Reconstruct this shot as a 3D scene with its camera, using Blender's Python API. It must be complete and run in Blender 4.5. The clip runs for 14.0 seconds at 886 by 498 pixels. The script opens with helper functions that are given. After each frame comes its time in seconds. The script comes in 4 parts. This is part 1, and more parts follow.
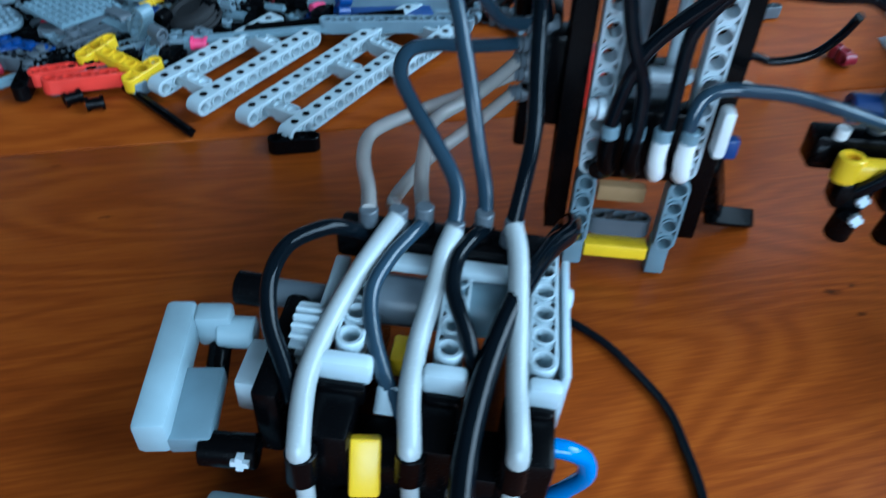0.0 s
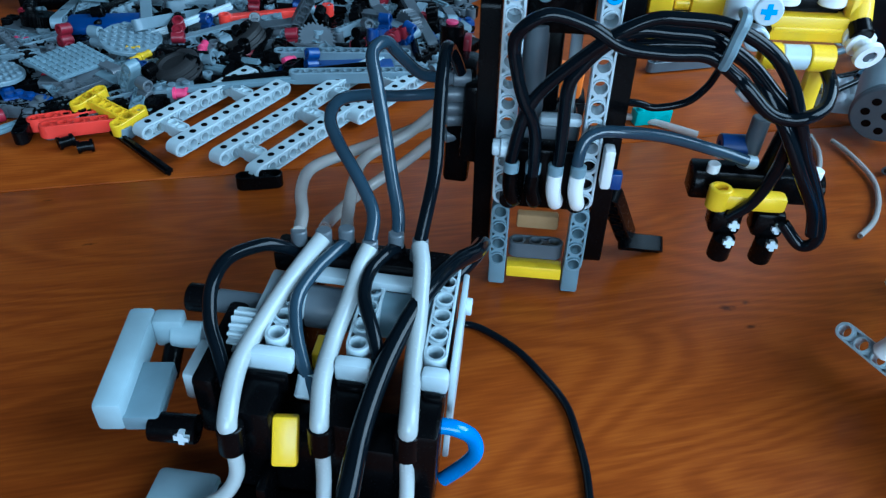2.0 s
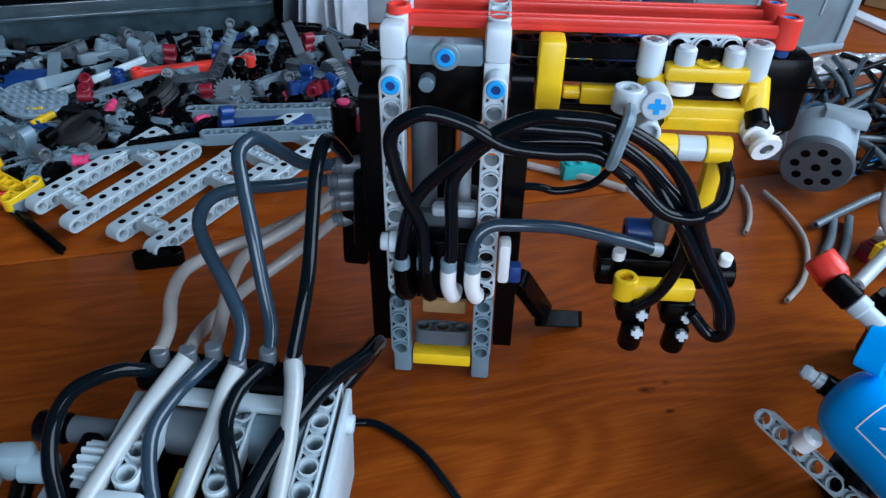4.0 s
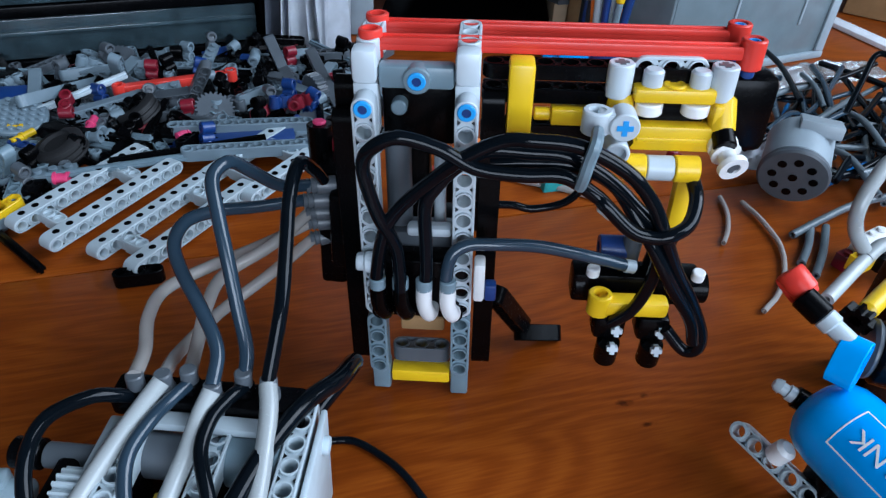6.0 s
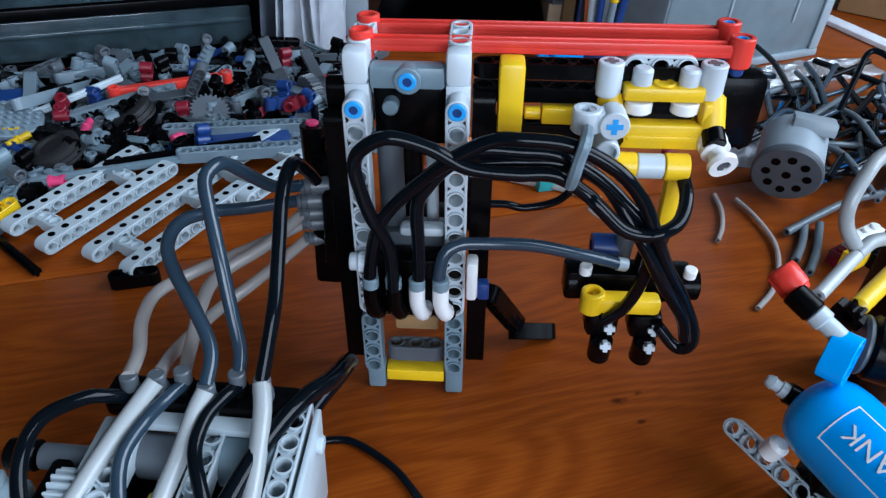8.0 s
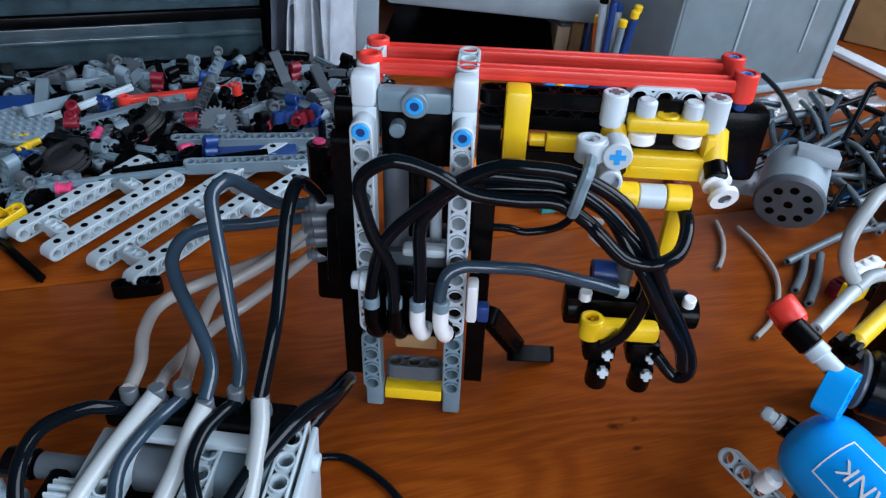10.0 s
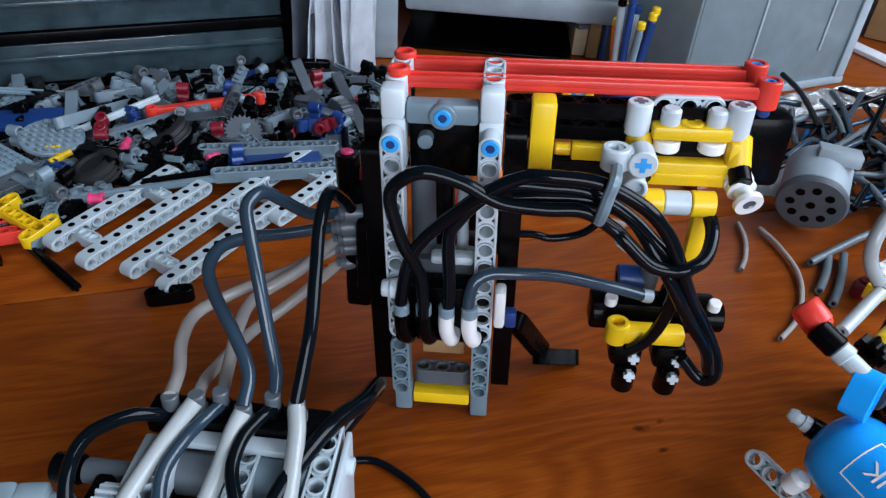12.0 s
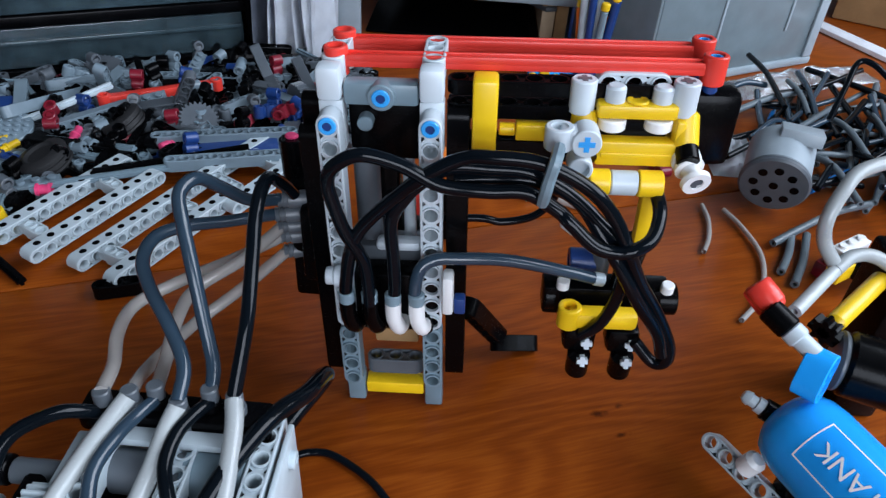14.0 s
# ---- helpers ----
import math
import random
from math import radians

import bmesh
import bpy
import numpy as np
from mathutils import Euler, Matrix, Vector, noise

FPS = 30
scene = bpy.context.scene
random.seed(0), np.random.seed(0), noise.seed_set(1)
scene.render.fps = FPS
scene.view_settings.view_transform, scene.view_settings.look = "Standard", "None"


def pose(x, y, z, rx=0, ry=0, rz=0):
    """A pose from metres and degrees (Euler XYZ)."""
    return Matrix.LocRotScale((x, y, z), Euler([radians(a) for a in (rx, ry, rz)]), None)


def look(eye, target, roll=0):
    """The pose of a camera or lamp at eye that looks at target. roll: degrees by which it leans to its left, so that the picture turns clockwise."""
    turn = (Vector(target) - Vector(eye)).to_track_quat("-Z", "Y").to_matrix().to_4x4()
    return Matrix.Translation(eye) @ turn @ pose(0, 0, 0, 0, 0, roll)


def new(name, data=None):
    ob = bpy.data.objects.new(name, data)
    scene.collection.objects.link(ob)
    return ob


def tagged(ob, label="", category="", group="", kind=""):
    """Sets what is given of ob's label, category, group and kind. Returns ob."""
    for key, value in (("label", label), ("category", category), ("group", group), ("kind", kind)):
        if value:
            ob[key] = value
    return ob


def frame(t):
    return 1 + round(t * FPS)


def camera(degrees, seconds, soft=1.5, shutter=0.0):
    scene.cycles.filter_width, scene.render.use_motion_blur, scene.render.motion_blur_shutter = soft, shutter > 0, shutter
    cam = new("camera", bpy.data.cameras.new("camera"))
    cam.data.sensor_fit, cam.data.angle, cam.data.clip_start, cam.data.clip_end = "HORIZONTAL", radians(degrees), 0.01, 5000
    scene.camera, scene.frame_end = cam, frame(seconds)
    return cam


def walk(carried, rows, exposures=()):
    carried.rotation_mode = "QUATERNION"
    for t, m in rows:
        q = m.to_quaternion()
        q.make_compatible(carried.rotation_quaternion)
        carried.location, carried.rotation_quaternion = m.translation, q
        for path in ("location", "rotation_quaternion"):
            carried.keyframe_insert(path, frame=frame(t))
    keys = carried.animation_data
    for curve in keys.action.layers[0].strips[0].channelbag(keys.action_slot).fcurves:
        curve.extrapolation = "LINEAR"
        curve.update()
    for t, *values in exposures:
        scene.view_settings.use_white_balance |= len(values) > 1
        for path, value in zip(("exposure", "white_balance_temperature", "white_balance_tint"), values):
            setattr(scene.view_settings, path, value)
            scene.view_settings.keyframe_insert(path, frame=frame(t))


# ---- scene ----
cam = camera(64.5, 14.0, soft=1.3, shutter=0.5)
EXPOSURES = [(0, 0.1, 5050, 0), (1.5, 0.04, 5050, 0), (2.5, 0.04, 4850, -4), (3, 0.02, 4850, -4), (3.6, -0.08, 5400, 6), (4, -0.22, 5850, 14), (9, -0.22, 6100, 17), (11.3, -0.18, 6400, 19), (14, -0.18, 6500, 20)]
PATH = [
    (0, (-0.0538, -0.2002, 0.1875), (-0.1441, 1.2728, -1.1632), 4.93),
    (0.5, (-0.0321, -0.2197, 0.2141), (-0.1412, 1.3138, -1.0647), 3.66),
    (1, (-0.0242, -0.2296, 0.2157), (-0.1443, 1.3213, -1.0420), 3.91),
    (1.5, (-0.0240, -0.2297, 0.2127), (-0.1396, 1.3274, -1.0368), 4.20),
    (2, (-0.0228, -0.2308, 0.2078), (-0.1399, 1.3191, -1.0507), 4.22),
    (2.5, (-0.0137, -0.2388, 0.2074), (-0.1074, 1.3213, -1.0391), 4.92),
    (3, (-0.0005, -0.2405, 0.2231), (-0.1116, 1.3258, -1.0163), 4.09),
    (3.5, (-0.0033, -0.2036, 0.2192), (-0.0837, 1.3688, -1.0148), 4.42),
    (4, (0.0035, -0.1945, 0.2234), (-0.0489, 1.3789, -1.0092), 4.25),
    (4.2, (0.0025, -0.1925, 0.2233), (-0.0248, 1.3808, -1.0109), 4.88),
    (6.3, (0.0091, -0.1924, 0.2297), (-0.0167, 1.3902, -0.9927), 3.96),
    (6.5, (0.0091, -0.1924, 0.2297), (-0.0106, 1.3891, -0.9944), 3.97),
    (7, (0.0101, -0.1944, 0.2308), (-0.0353, 1.3810, -1.0005), 3.15),
    (7.5, (0.0100, -0.1923, 0.2327), (-0.0259, 1.3892, -0.9901), 3.35),
    (8, (0.0111, -0.1934, 0.2298), (-0.0168, 1.3892, -0.9917), 3.75),
    (8.5, (0.0132, -0.1934, 0.2279), (-0.0152, 1.3974, -0.9837), 3.64),
    (9, (0.0102, -0.1894, 0.2277), (-0.0210, 1.4137, -0.9674), 5.31),
    (9.2, (0.0092, -0.1924, 0.2287), (-0.0246, 1.4189, -0.9566), 5.79),
    (11.3, (0.0148, -0.1942, 0.2370), (-0.0438, 1.3976, -0.9722), 4.10),
    (11.5, (0.0148, -0.1952, 0.2370), (-0.0529, 1.3977, -0.9707), 4.09),
    (12, (0.0067, -0.1962, 0.2386), (-0.0766, 1.4050, -0.9570), 3.75),
    (12.5, (0.0076, -0.1952, 0.2397), (-0.0589, 1.3967, -0.9700), 3.89),
    (13, (0.0179, -0.1913, 0.2341), (-0.0263, 1.3964, -0.9813), 3.93),
    (13.5, (0.0169, -0.1913, 0.2341), (-0.0304, 1.3975, -0.9795), 3.32),
    (14, (0.0199, -0.1903, 0.2342), (-0.0151, 1.3943, -0.9847), 3.84),
]
walk(cam, [(t, look(eye, target, roll)) for t, eye, target, roll in PATH], exposures=EXPOSURES)

# ---- light ----
world = bpy.data.worlds.new("world")
scene.world = world
world.use_nodes = True
wn = world.node_tree.nodes
sky = wn.new("ShaderNodeTexSky")
sky.sky_type, sky.sun_disc = "NISHITA", False
sky.sun_elevation, sky.sun_rotation = radians(38), radians(70)
wn["Background"].inputs["Strength"].default_value = 0.12
world.node_tree.links.new(sky.outputs[0], wn["Background"].inputs["Color"])


def area(name, eye, target, sx, sy, power, colour):
    d = bpy.data.lights.new(name, "AREA")
    d.shape, d.size, d.size_y, d.energy, d.color = "RECTANGLE", sx, sy, power, colour
    ob = new(name, d)
    ob.matrix_world = look(eye, target)
    return ob


WINDOW_POWER = 27.0
area("window_daylight", (0.985, -0.02, 0.85), (0.0, 0.1, 0.05), 1.1, 0.9, WINDOW_POWER, (0.74, 0.90, 1.0))
# Unseen fill, added low behind the camera to brighten upright faces.
area("rear_fill", (0.35, -1.38, 0.58), (0.0, 0.2, 0.1), 1.1, 0.75, 24.0, (0.78, 0.91, 1.0))


# ---- materials ----
def mat(name):
    m = bpy.data.materials.new(name)
    m.use_nodes = True
    nt = m.node_tree
    return m, nt, nt.nodes["Principled BSDF"]


def link(nt, a, b):
    nt.links.new(a, b)


def node(nt, kind, **kw):
    n = nt.nodes.new(kind)
    for k, v in kw.items():
        n.inputs[k.replace("_", " ")].default_value = v
    return n


def ramp(nt, src, stops):
    r = nt.nodes.new("ShaderNodeValToRGB")
    el = r.color_ramp.elements
    while len(el) < len(stops):
        el.new(0.5)
    for e, (p, c) in zip(el, stops):
        e.position, e.color = p, (*c, 1)
    link(nt, src, r.inputs[0])
    return r


def plastic(name, col, rough=0.32, vary=0.12, bump=0.04, alpha=0.0, ior=1.5):
    """Moulded plastic: faint dust and handling marks at two scales."""
    m, nt, b = mat(name)
    tc = nt.nodes.new("ShaderNodeTexCoord")
    n1 = node(nt, "ShaderNodeTexNoise", Scale=60.0, Detail=3.0)
    n2 = node(nt, "ShaderNodeTexNoise", Scale=900.0, Detail=4.0)
    oi = nt.nodes.new("ShaderNodeObjectInfo")
    link(nt, tc.outputs["Object"], n1.inputs["Vector"])
    link(nt, tc.outputs["Object"], n2.inputs["Vector"])
    dark = tuple(c * (1 - vary) for c in col)
    lite = tuple(min(1, c * (1 + vary) + 0.0004) for c in col)
    r = ramp(nt, n1.outputs["Fac"], [(0.3, dark), (0.7, lite)])
    hsv = node(nt, "ShaderNodeHueSaturation")
    mr = node(nt, "ShaderNodeMapRange")
    mr.inputs["To Min"].default_value, mr.inputs["To Max"].default_value = 0.9, 1.08
    link(nt, oi.outputs["Random"], mr.inputs["Value"])
    link(nt, mr.outputs[0], hsv.inputs["Value"])
    link(nt, r.outputs[0], hsv.inputs["Color"])
    link(nt, hsv.outputs[0], b.inputs["Base Color"])
    rr = node(nt, "ShaderNodeMapRange")
    rr.inputs["To Min"].default_value, rr.inputs["To Max"].default_value = rough * 0.75, rough * 1.35
    link(nt, n2.outputs["Fac"], rr.inputs["Value"])
    link(nt, rr.outputs[0], b.inputs["Roughness"])
    bp = node(nt, "ShaderNodeBump", Strength=bump, Distance=0.0003)
    link(nt, n2.outputs["Fac"], bp.inputs["Height"])
    link(nt, bp.outputs[0], b.inputs["Normal"])
    b.inputs["IOR"].default_value = ior
    if alpha:
        b.inputs["Transmission Weight"].default_value = alpha
    return m


LBG = plastic("light_grey_plastic", (0.45, 0.53, 0.57), 0.34)
DBG = plastic("dark_grey_plastic", (0.085, 0.10, 0.115), 0.34)
MGREY = plastic("mid_grey_plastic", (0.155, 0.225, 0.265), 0.36)
# Light grey plastic again, lightened where the tower catches more light.
LBG_LIT = plastic("lit_light_grey_plastic", (0.53, 0.60, 0.645), 0.32, 0.05)
WHITE = plastic("white_plastic", (0.78, 0.79, 0.79), 0.3, 0.05)
BLACK = plastic("black_plastic", (0.0012, 0.0013, 0.0017), 0.24, 0.3, ior=1.2)
YELLOW = plastic("yellow_plastic", (0.83, 0.52, 0.008), 0.33, 0.06)
RED = plastic("red_plastic", (0.74, 0.045, 0.03), 0.33, 0.08)
DRED = plastic("dark_red_plastic", (0.2, 0.008, 0.02), 0.35)
PINK = plastic("pink_plastic", (0.7, 0.05, 0.16), 0.4)
BLUE = plastic("blue_plastic", (0.008, 0.04, 0.17), 0.34)
AZURE = plastic("azure_plastic", (0.003, 0.37, 0.97), 0.22, 0.05, 0.02, ior=1.33)
PINBLUE = plastic("pin_blue_plastic", (0.02, 0.32, 0.75), 0.3)
ORANGE = plastic("orange_plastic", (0.85, 0.2, 0.02), 0.35)
TEAL = plastic("teal_plastic", (0.02, 0.33, 0.33), 0.35)
HOSE_BLACK = plastic("black_hose_rubber", (0.0022, 0.0040, 0.0062), 0.1, 0.2, 0.02, ior=1.28)
HOSE_GREY = plastic("slate_hose_rubber", (0.022, 0.042, 0.064), 0.16, 0.12, 0.02)
HOSE_WHITE = plastic("milky_hose_silicone", (0.36, 0.39, 0.395), 0.24, 0.04, 0.0)
HOSE_CLEAR = plastic("clear_hose_silicone", (0.55, 0.52, 0.49), 0.22, 0.06, 0.02, 0.5)
HOSE_CUT = plastic("grey_hose_offcut", (0.11, 0.14, 0.16), 0.3, 0.1, 0.02)
HOSE_BLUE = plastic("blue_hose_rubber", (0.005, 0.17, 0.5), 0.18, 0.1, 0.02)
# Light grey plastic darkened for the heap, which gets less light.
LBG_SHADED = plastic("shaded_light_grey_plastic", (0.165, 0.225, 0.265), 0.38)
DRUM = plastic("slate_plastic", (0.075, 0.09, 0.105), 0.4)
CRANK = plastic("bluish_grey_plastic", (0.29, 0.385, 0.43), 0.36)
RUBBER = plastic("tyre_rubber", (0.012, 0.012, 0.013), 0.6)
CLEAR = plastic("clear_bag_film", (0.75, 0.78, 0.8), 0.12, 0.05, 0.5, 0.8)
BIN = plastic("smoky_bin_plastic", (0.33, 0.42, 0.46), 0.2, 0.08, 0.05, 0.5)
DRAWER = plastic("smoky_drawer_plastic", (0.085, 0.14, 0.165), 0.16, 0.3, 0.05, 0.65)
PAPER = plastic("paper_sheet", (0.78, 0.81, 0.86), 0.5, 0.12)
PAPER_DARK = plastic("grey_sleeve", (0.2, 0.22, 0.27), 0.3, 0.2)
CARD = plastic("brown_card", (0.3, 0.17, 0.07), 0.75, 0.15)
BEIGE = plastic("beige_board", (0.52, 0.38, 0.24), 0.6, 0.1)
SHELF = plastic("grey_shelf_plastic", (0.3, 0.36, 0.4), 0.4, 0.1)
# Walls and ceiling are unseen; kept dark to limit bounced light.
PAINT = plastic("wall_paint", (0.11, 0.12, 0.13), 0.8, 0.04)
CEIL = plastic("ceiling_paint", (0.22, 0.235, 0.245), 0.85, 0.03)


def wood(name, a, b_, c, rough, spots=()):
    """Varnished softwood: long cathedral grain, fine pores, a few dark knots and dull wear."""
    m, nt, b = mat(name)
    tc = nt.nodes.new("ShaderNodeTexCoord")
    mp = nt.nodes.new("ShaderNodeMapping")
    mp.inputs["Scale"].default_value = (1.0, 4.2, 1.0)
    link(nt, tc.outputs["Object"], mp.inputs["Vector"])
    big = node(nt, "ShaderNodeTexNoise", Scale=2.6, Detail=2.5, Distortion=0.5)
    link(nt, mp.outputs[0], big.inputs["Vector"])
    mul = nt.nodes.new("ShaderNodeMath")
    mul.operation = "MULTIPLY"
    mul.inputs[1].default_value = 165.0
    link(nt, big.outputs["Fac"], mul.inputs[0])
    sn = nt.nodes.new("ShaderNodeMath")
    sn.operation = "SINE"
    link(nt, mul.outputs[0], sn.inputs[0])
    mp2 = nt.nodes.new("ShaderNodeMapping")
    mp2.inputs["Scale"].default_value = (55.0, 800.0, 55.0)
    link(nt, tc.outputs["Object"], mp2.inputs["Vector"])
    pores = node(nt, "ShaderNodeTexNoise", Scale=1.0, Detail=5.0)
    link(nt, mp2.outputs[0], pores.inputs["Vector"])
    patch = node(nt, "ShaderNodeTexNoise", Scale=7.0, Detail=3.0)
    link(nt, tc.outputs["Object"], patch.inputs["Vector"])
    add = nt.nodes.new("ShaderNodeMath")
    add.operation = "MULTIPLY_ADD"
    add.inputs[1].default_value = 0.085
    soft = node(nt, "ShaderNodeMapRange")
    soft.inputs["To Min"].default_value, soft.inputs["To Max"].default_value = 0.2, 0.8
    link(nt, pores.outputs["Fac"], soft.inputs["Value"])
    link(nt, sn.outputs[0], add.inputs[0])
    link(nt, soft.outputs[0], add.inputs[2])
    add2 = nt.nodes.new("ShaderNodeMath")
    add2.operation = "MULTIPLY_ADD"
    add2.inputs[1].default_value = 0.35
    link(nt, patch.outputs["Fac"], add2.inputs[0])
    link(nt, add.outputs[0], add2.inputs[2])
    r = ramp(nt, add2.outputs[0], [(0.4, a), (0.66, b_), (0.92, c)])
    vor = node(nt, "ShaderNodeTexVoronoi", Scale=5.5)
    link(nt, tc.outputs["Object"], vor.inputs["Vector"])
    kn = ramp(nt, vor.outputs["Distance"], [(0.0, (0.35, 0.3, 0.3)), (0.045, (1, 1, 1))])
    mx = nt.nodes.new("ShaderNodeMix")
    mx.data_type, mx.blend_type = "RGBA", "MULTIPLY"
    mx.inputs[0].default_value = 1.0
    link(nt, r.outputs[0], mx.inputs[6])
    link(nt, kn.outputs[0], mx.inputs[7])
    out = mx.outputs[2]
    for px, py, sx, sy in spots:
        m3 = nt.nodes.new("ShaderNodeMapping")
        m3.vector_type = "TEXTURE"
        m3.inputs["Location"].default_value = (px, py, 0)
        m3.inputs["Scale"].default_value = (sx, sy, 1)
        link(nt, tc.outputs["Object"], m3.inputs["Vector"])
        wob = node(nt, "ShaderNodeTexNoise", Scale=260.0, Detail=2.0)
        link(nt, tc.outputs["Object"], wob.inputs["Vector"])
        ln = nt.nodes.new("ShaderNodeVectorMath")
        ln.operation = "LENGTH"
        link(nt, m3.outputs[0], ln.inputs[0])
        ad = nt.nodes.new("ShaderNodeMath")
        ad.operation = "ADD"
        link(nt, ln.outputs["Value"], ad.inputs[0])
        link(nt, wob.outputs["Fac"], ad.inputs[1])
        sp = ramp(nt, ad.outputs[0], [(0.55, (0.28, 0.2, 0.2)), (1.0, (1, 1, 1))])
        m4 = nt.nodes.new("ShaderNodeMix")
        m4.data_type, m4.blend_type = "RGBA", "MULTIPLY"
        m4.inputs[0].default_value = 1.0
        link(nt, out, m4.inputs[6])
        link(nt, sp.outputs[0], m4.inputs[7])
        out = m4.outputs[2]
    link(nt, out, b.inputs["Base Color"])
    b.inputs["IOR"].default_value = 1.24
    rr = node(nt, "ShaderNodeMapRange")
    rr.inputs["To Min"].default_value, rr.inputs["To Max"].default_value = rough * 0.75, rough * 1.3
    link(nt, patch.outputs["Fac"], rr.inputs["Value"])
    link(nt, rr.outputs[0], b.inputs["Roughness"])
    bp = node(nt, "ShaderNodeBump", Strength=0.12, Distance=0.0004)
    link(nt, add.outputs[0], bp.inputs["Height"])
    link(nt, bp.outputs[0], b.inputs["Normal"])
    return m


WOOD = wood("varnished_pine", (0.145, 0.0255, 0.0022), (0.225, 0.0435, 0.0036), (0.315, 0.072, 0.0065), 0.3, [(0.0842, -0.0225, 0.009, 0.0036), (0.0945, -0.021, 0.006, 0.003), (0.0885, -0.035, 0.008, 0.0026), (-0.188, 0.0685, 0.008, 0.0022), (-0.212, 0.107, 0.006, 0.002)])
FLOORWOOD = wood("floor_wood", (0.14, 0.07, 0.03), (0.25, 0.14, 0.06), (0.33, 0.2, 0.1), 0.5)


# ---- mesh helpers (millimetres) ----
def V(p):
    return Vector(p)


def basis(d, up=(0, 0, 1)):
    d = V(d).normalized()
    u = V(up)
    if abs(d.dot(u.normalized())) > 0.97:
        u = V((0, 1, 0))
    s = d.cross(u).normalized()
    return d, s, s.cross(d).normalized()


def box(bm, x0, x1, y0, y1, z0, z1, bev=0.5, m=None):
    b2 = bmesh.new()
    bmesh.ops.create_cube(b2, size=1)
    bmesh.ops.transform(b2, matrix=Matrix.Translation(((x0 + x1) / 2, (y0 + y1) / 2, (z0 + z1) / 2)) @ Matrix.Diagonal((abs(x1 - x0), abs(y1 - y0), abs(z1 - z0), 1)), verts=b2.verts)
    if bev:
        bmesh.ops.bevel(b2, geom=b2.edges[:], offset=bev, segments=2, affect="EDGES", profile=0.5)
    join(bm, b2, m)
    return bm


def join(bm, b2, m=None):
    if m is not None:
        bmesh.ops.transform(b2, matrix=m, verts=b2.verts)
    idx = [bm.verts.new(v.co) for v in b2.verts]
    b2.verts.index_update()
    for f in b2.faces:
        try:
            nf = bm.faces.new([idx[v.index] for v in f.verts])
            nf.smooth = f.smooth
        except ValueError:
            pass
    b2.free()


def lathe(bm, p0, p1, prof, n=20, smooth=True):
    """prof: (millimetres along the axis, radius) from p0; closed with a cap where the radius is above zero."""
    d, s, u = basis(V(p1) - V(p0))
    rings = []
    for t, r in prof:
        c = V(p0) + d * t
        rings.append([bm.verts.new(c + (s * math.cos(2 * math.pi * k / n) + u * math.sin(2 * math.pi * k / n)) * max(r, 0.01)) for k in range(n)])
    for a, b in zip(rings, rings[1:]):
        for k in range(n):
            f = bm.faces.new((a[k], a[(k + 1) % n], b[(k + 1) % n], b[k]))
            f.smooth = smooth
    for ring in (rings[0], rings[-1][::-1]):
        bm.faces.new(ring[::-1])
    return bm


def cyl(bm, p0, p1, r, n=20, ch=0.4, hole=0):
    L = (V(p1) - V(p0)).length
    if hole:
        prof = [(min(5, L * 0.4), hole), (0.0, hole), (0, r - ch), (ch, r), (L - ch, r), (L, r - ch), (L, hole), (L - min(5, L * 0.4), hole)]
    else:
        prof = [(0, r - ch), (ch, r), (L - ch, r), (L, r - ch)]
    return lathe(bm, p0, p1, prof, n)


def spline(pts, k=7):
    pts = [V(p) for p in pts]
    pts = [2 * pts[0] - pts[1]] + pts + [2 * pts[-1] - pts[-2]]
    out = []
    for i in range(1, len(pts) - 2):
        a, b, c, d = pts[i - 1:i + 3]
        for j in range(k):
            t = j / k
            out.append(0.5 * (2 * b + (c - a) * t + (2 * a - 5 * b + 4 * c - d) * t * t + (3 * b - a - 3 * c + d) * t ** 3))
    return out + [pts[-2]]


def sweep(bm, pts, r, n=12, bore=0.0, k=7):
    ps = spline(pts, k)
    d, s, u = basis(ps[1] - ps[0])
    rings = []
    last = len(ps) - 1
    for i, p in enumerate(ps):
        d2 = (ps[min(i + 1, last)] - ps[max(i - 1, 0)]).normalized()
        s = (s - d2 * s.dot(d2)).normalized()
        u = s.cross(d2)
        rings.append([bm.verts.new(p + (s * math.cos(2 * math.pi * k2 / n) + u * math.sin(2 * math.pi * k2 / n)) * r) for k2 in range(n)])
    for a, b in zip(rings, rings[1:]):
        for k2 in range(n):
            f = bm.faces.new((a[k2], a[(k2 + 1) % n], b[(k2 + 1) % n], b[k2]))
            f.smooth = True
    for ring, c, sg in ((rings[0], ps[0], 1), (rings[-1], ps[-1], -1)):
        if bore:
            inn = [bm.verts.new(c + (v.co - c) * (bore / r)) for v in ring]
            dd = (ps[1] - ps[0]).normalized() * 3 if sg == 1 else (ps[-2] - ps[-1]).normalized() * 3
            deep = [bm.verts.new(v.co + dd) for v in inn]
            for k2 in range(n):
                q = (k2 + 1) % n
                bm.faces.new((ring[k2], ring[q], inn[q], inn[k2]))
                bm.faces.new((inn[k2], inn[q], deep[q], deep[k2]))
            bm.faces.new(deep)
        else:
            bm.faces.new(ring)
    return bm


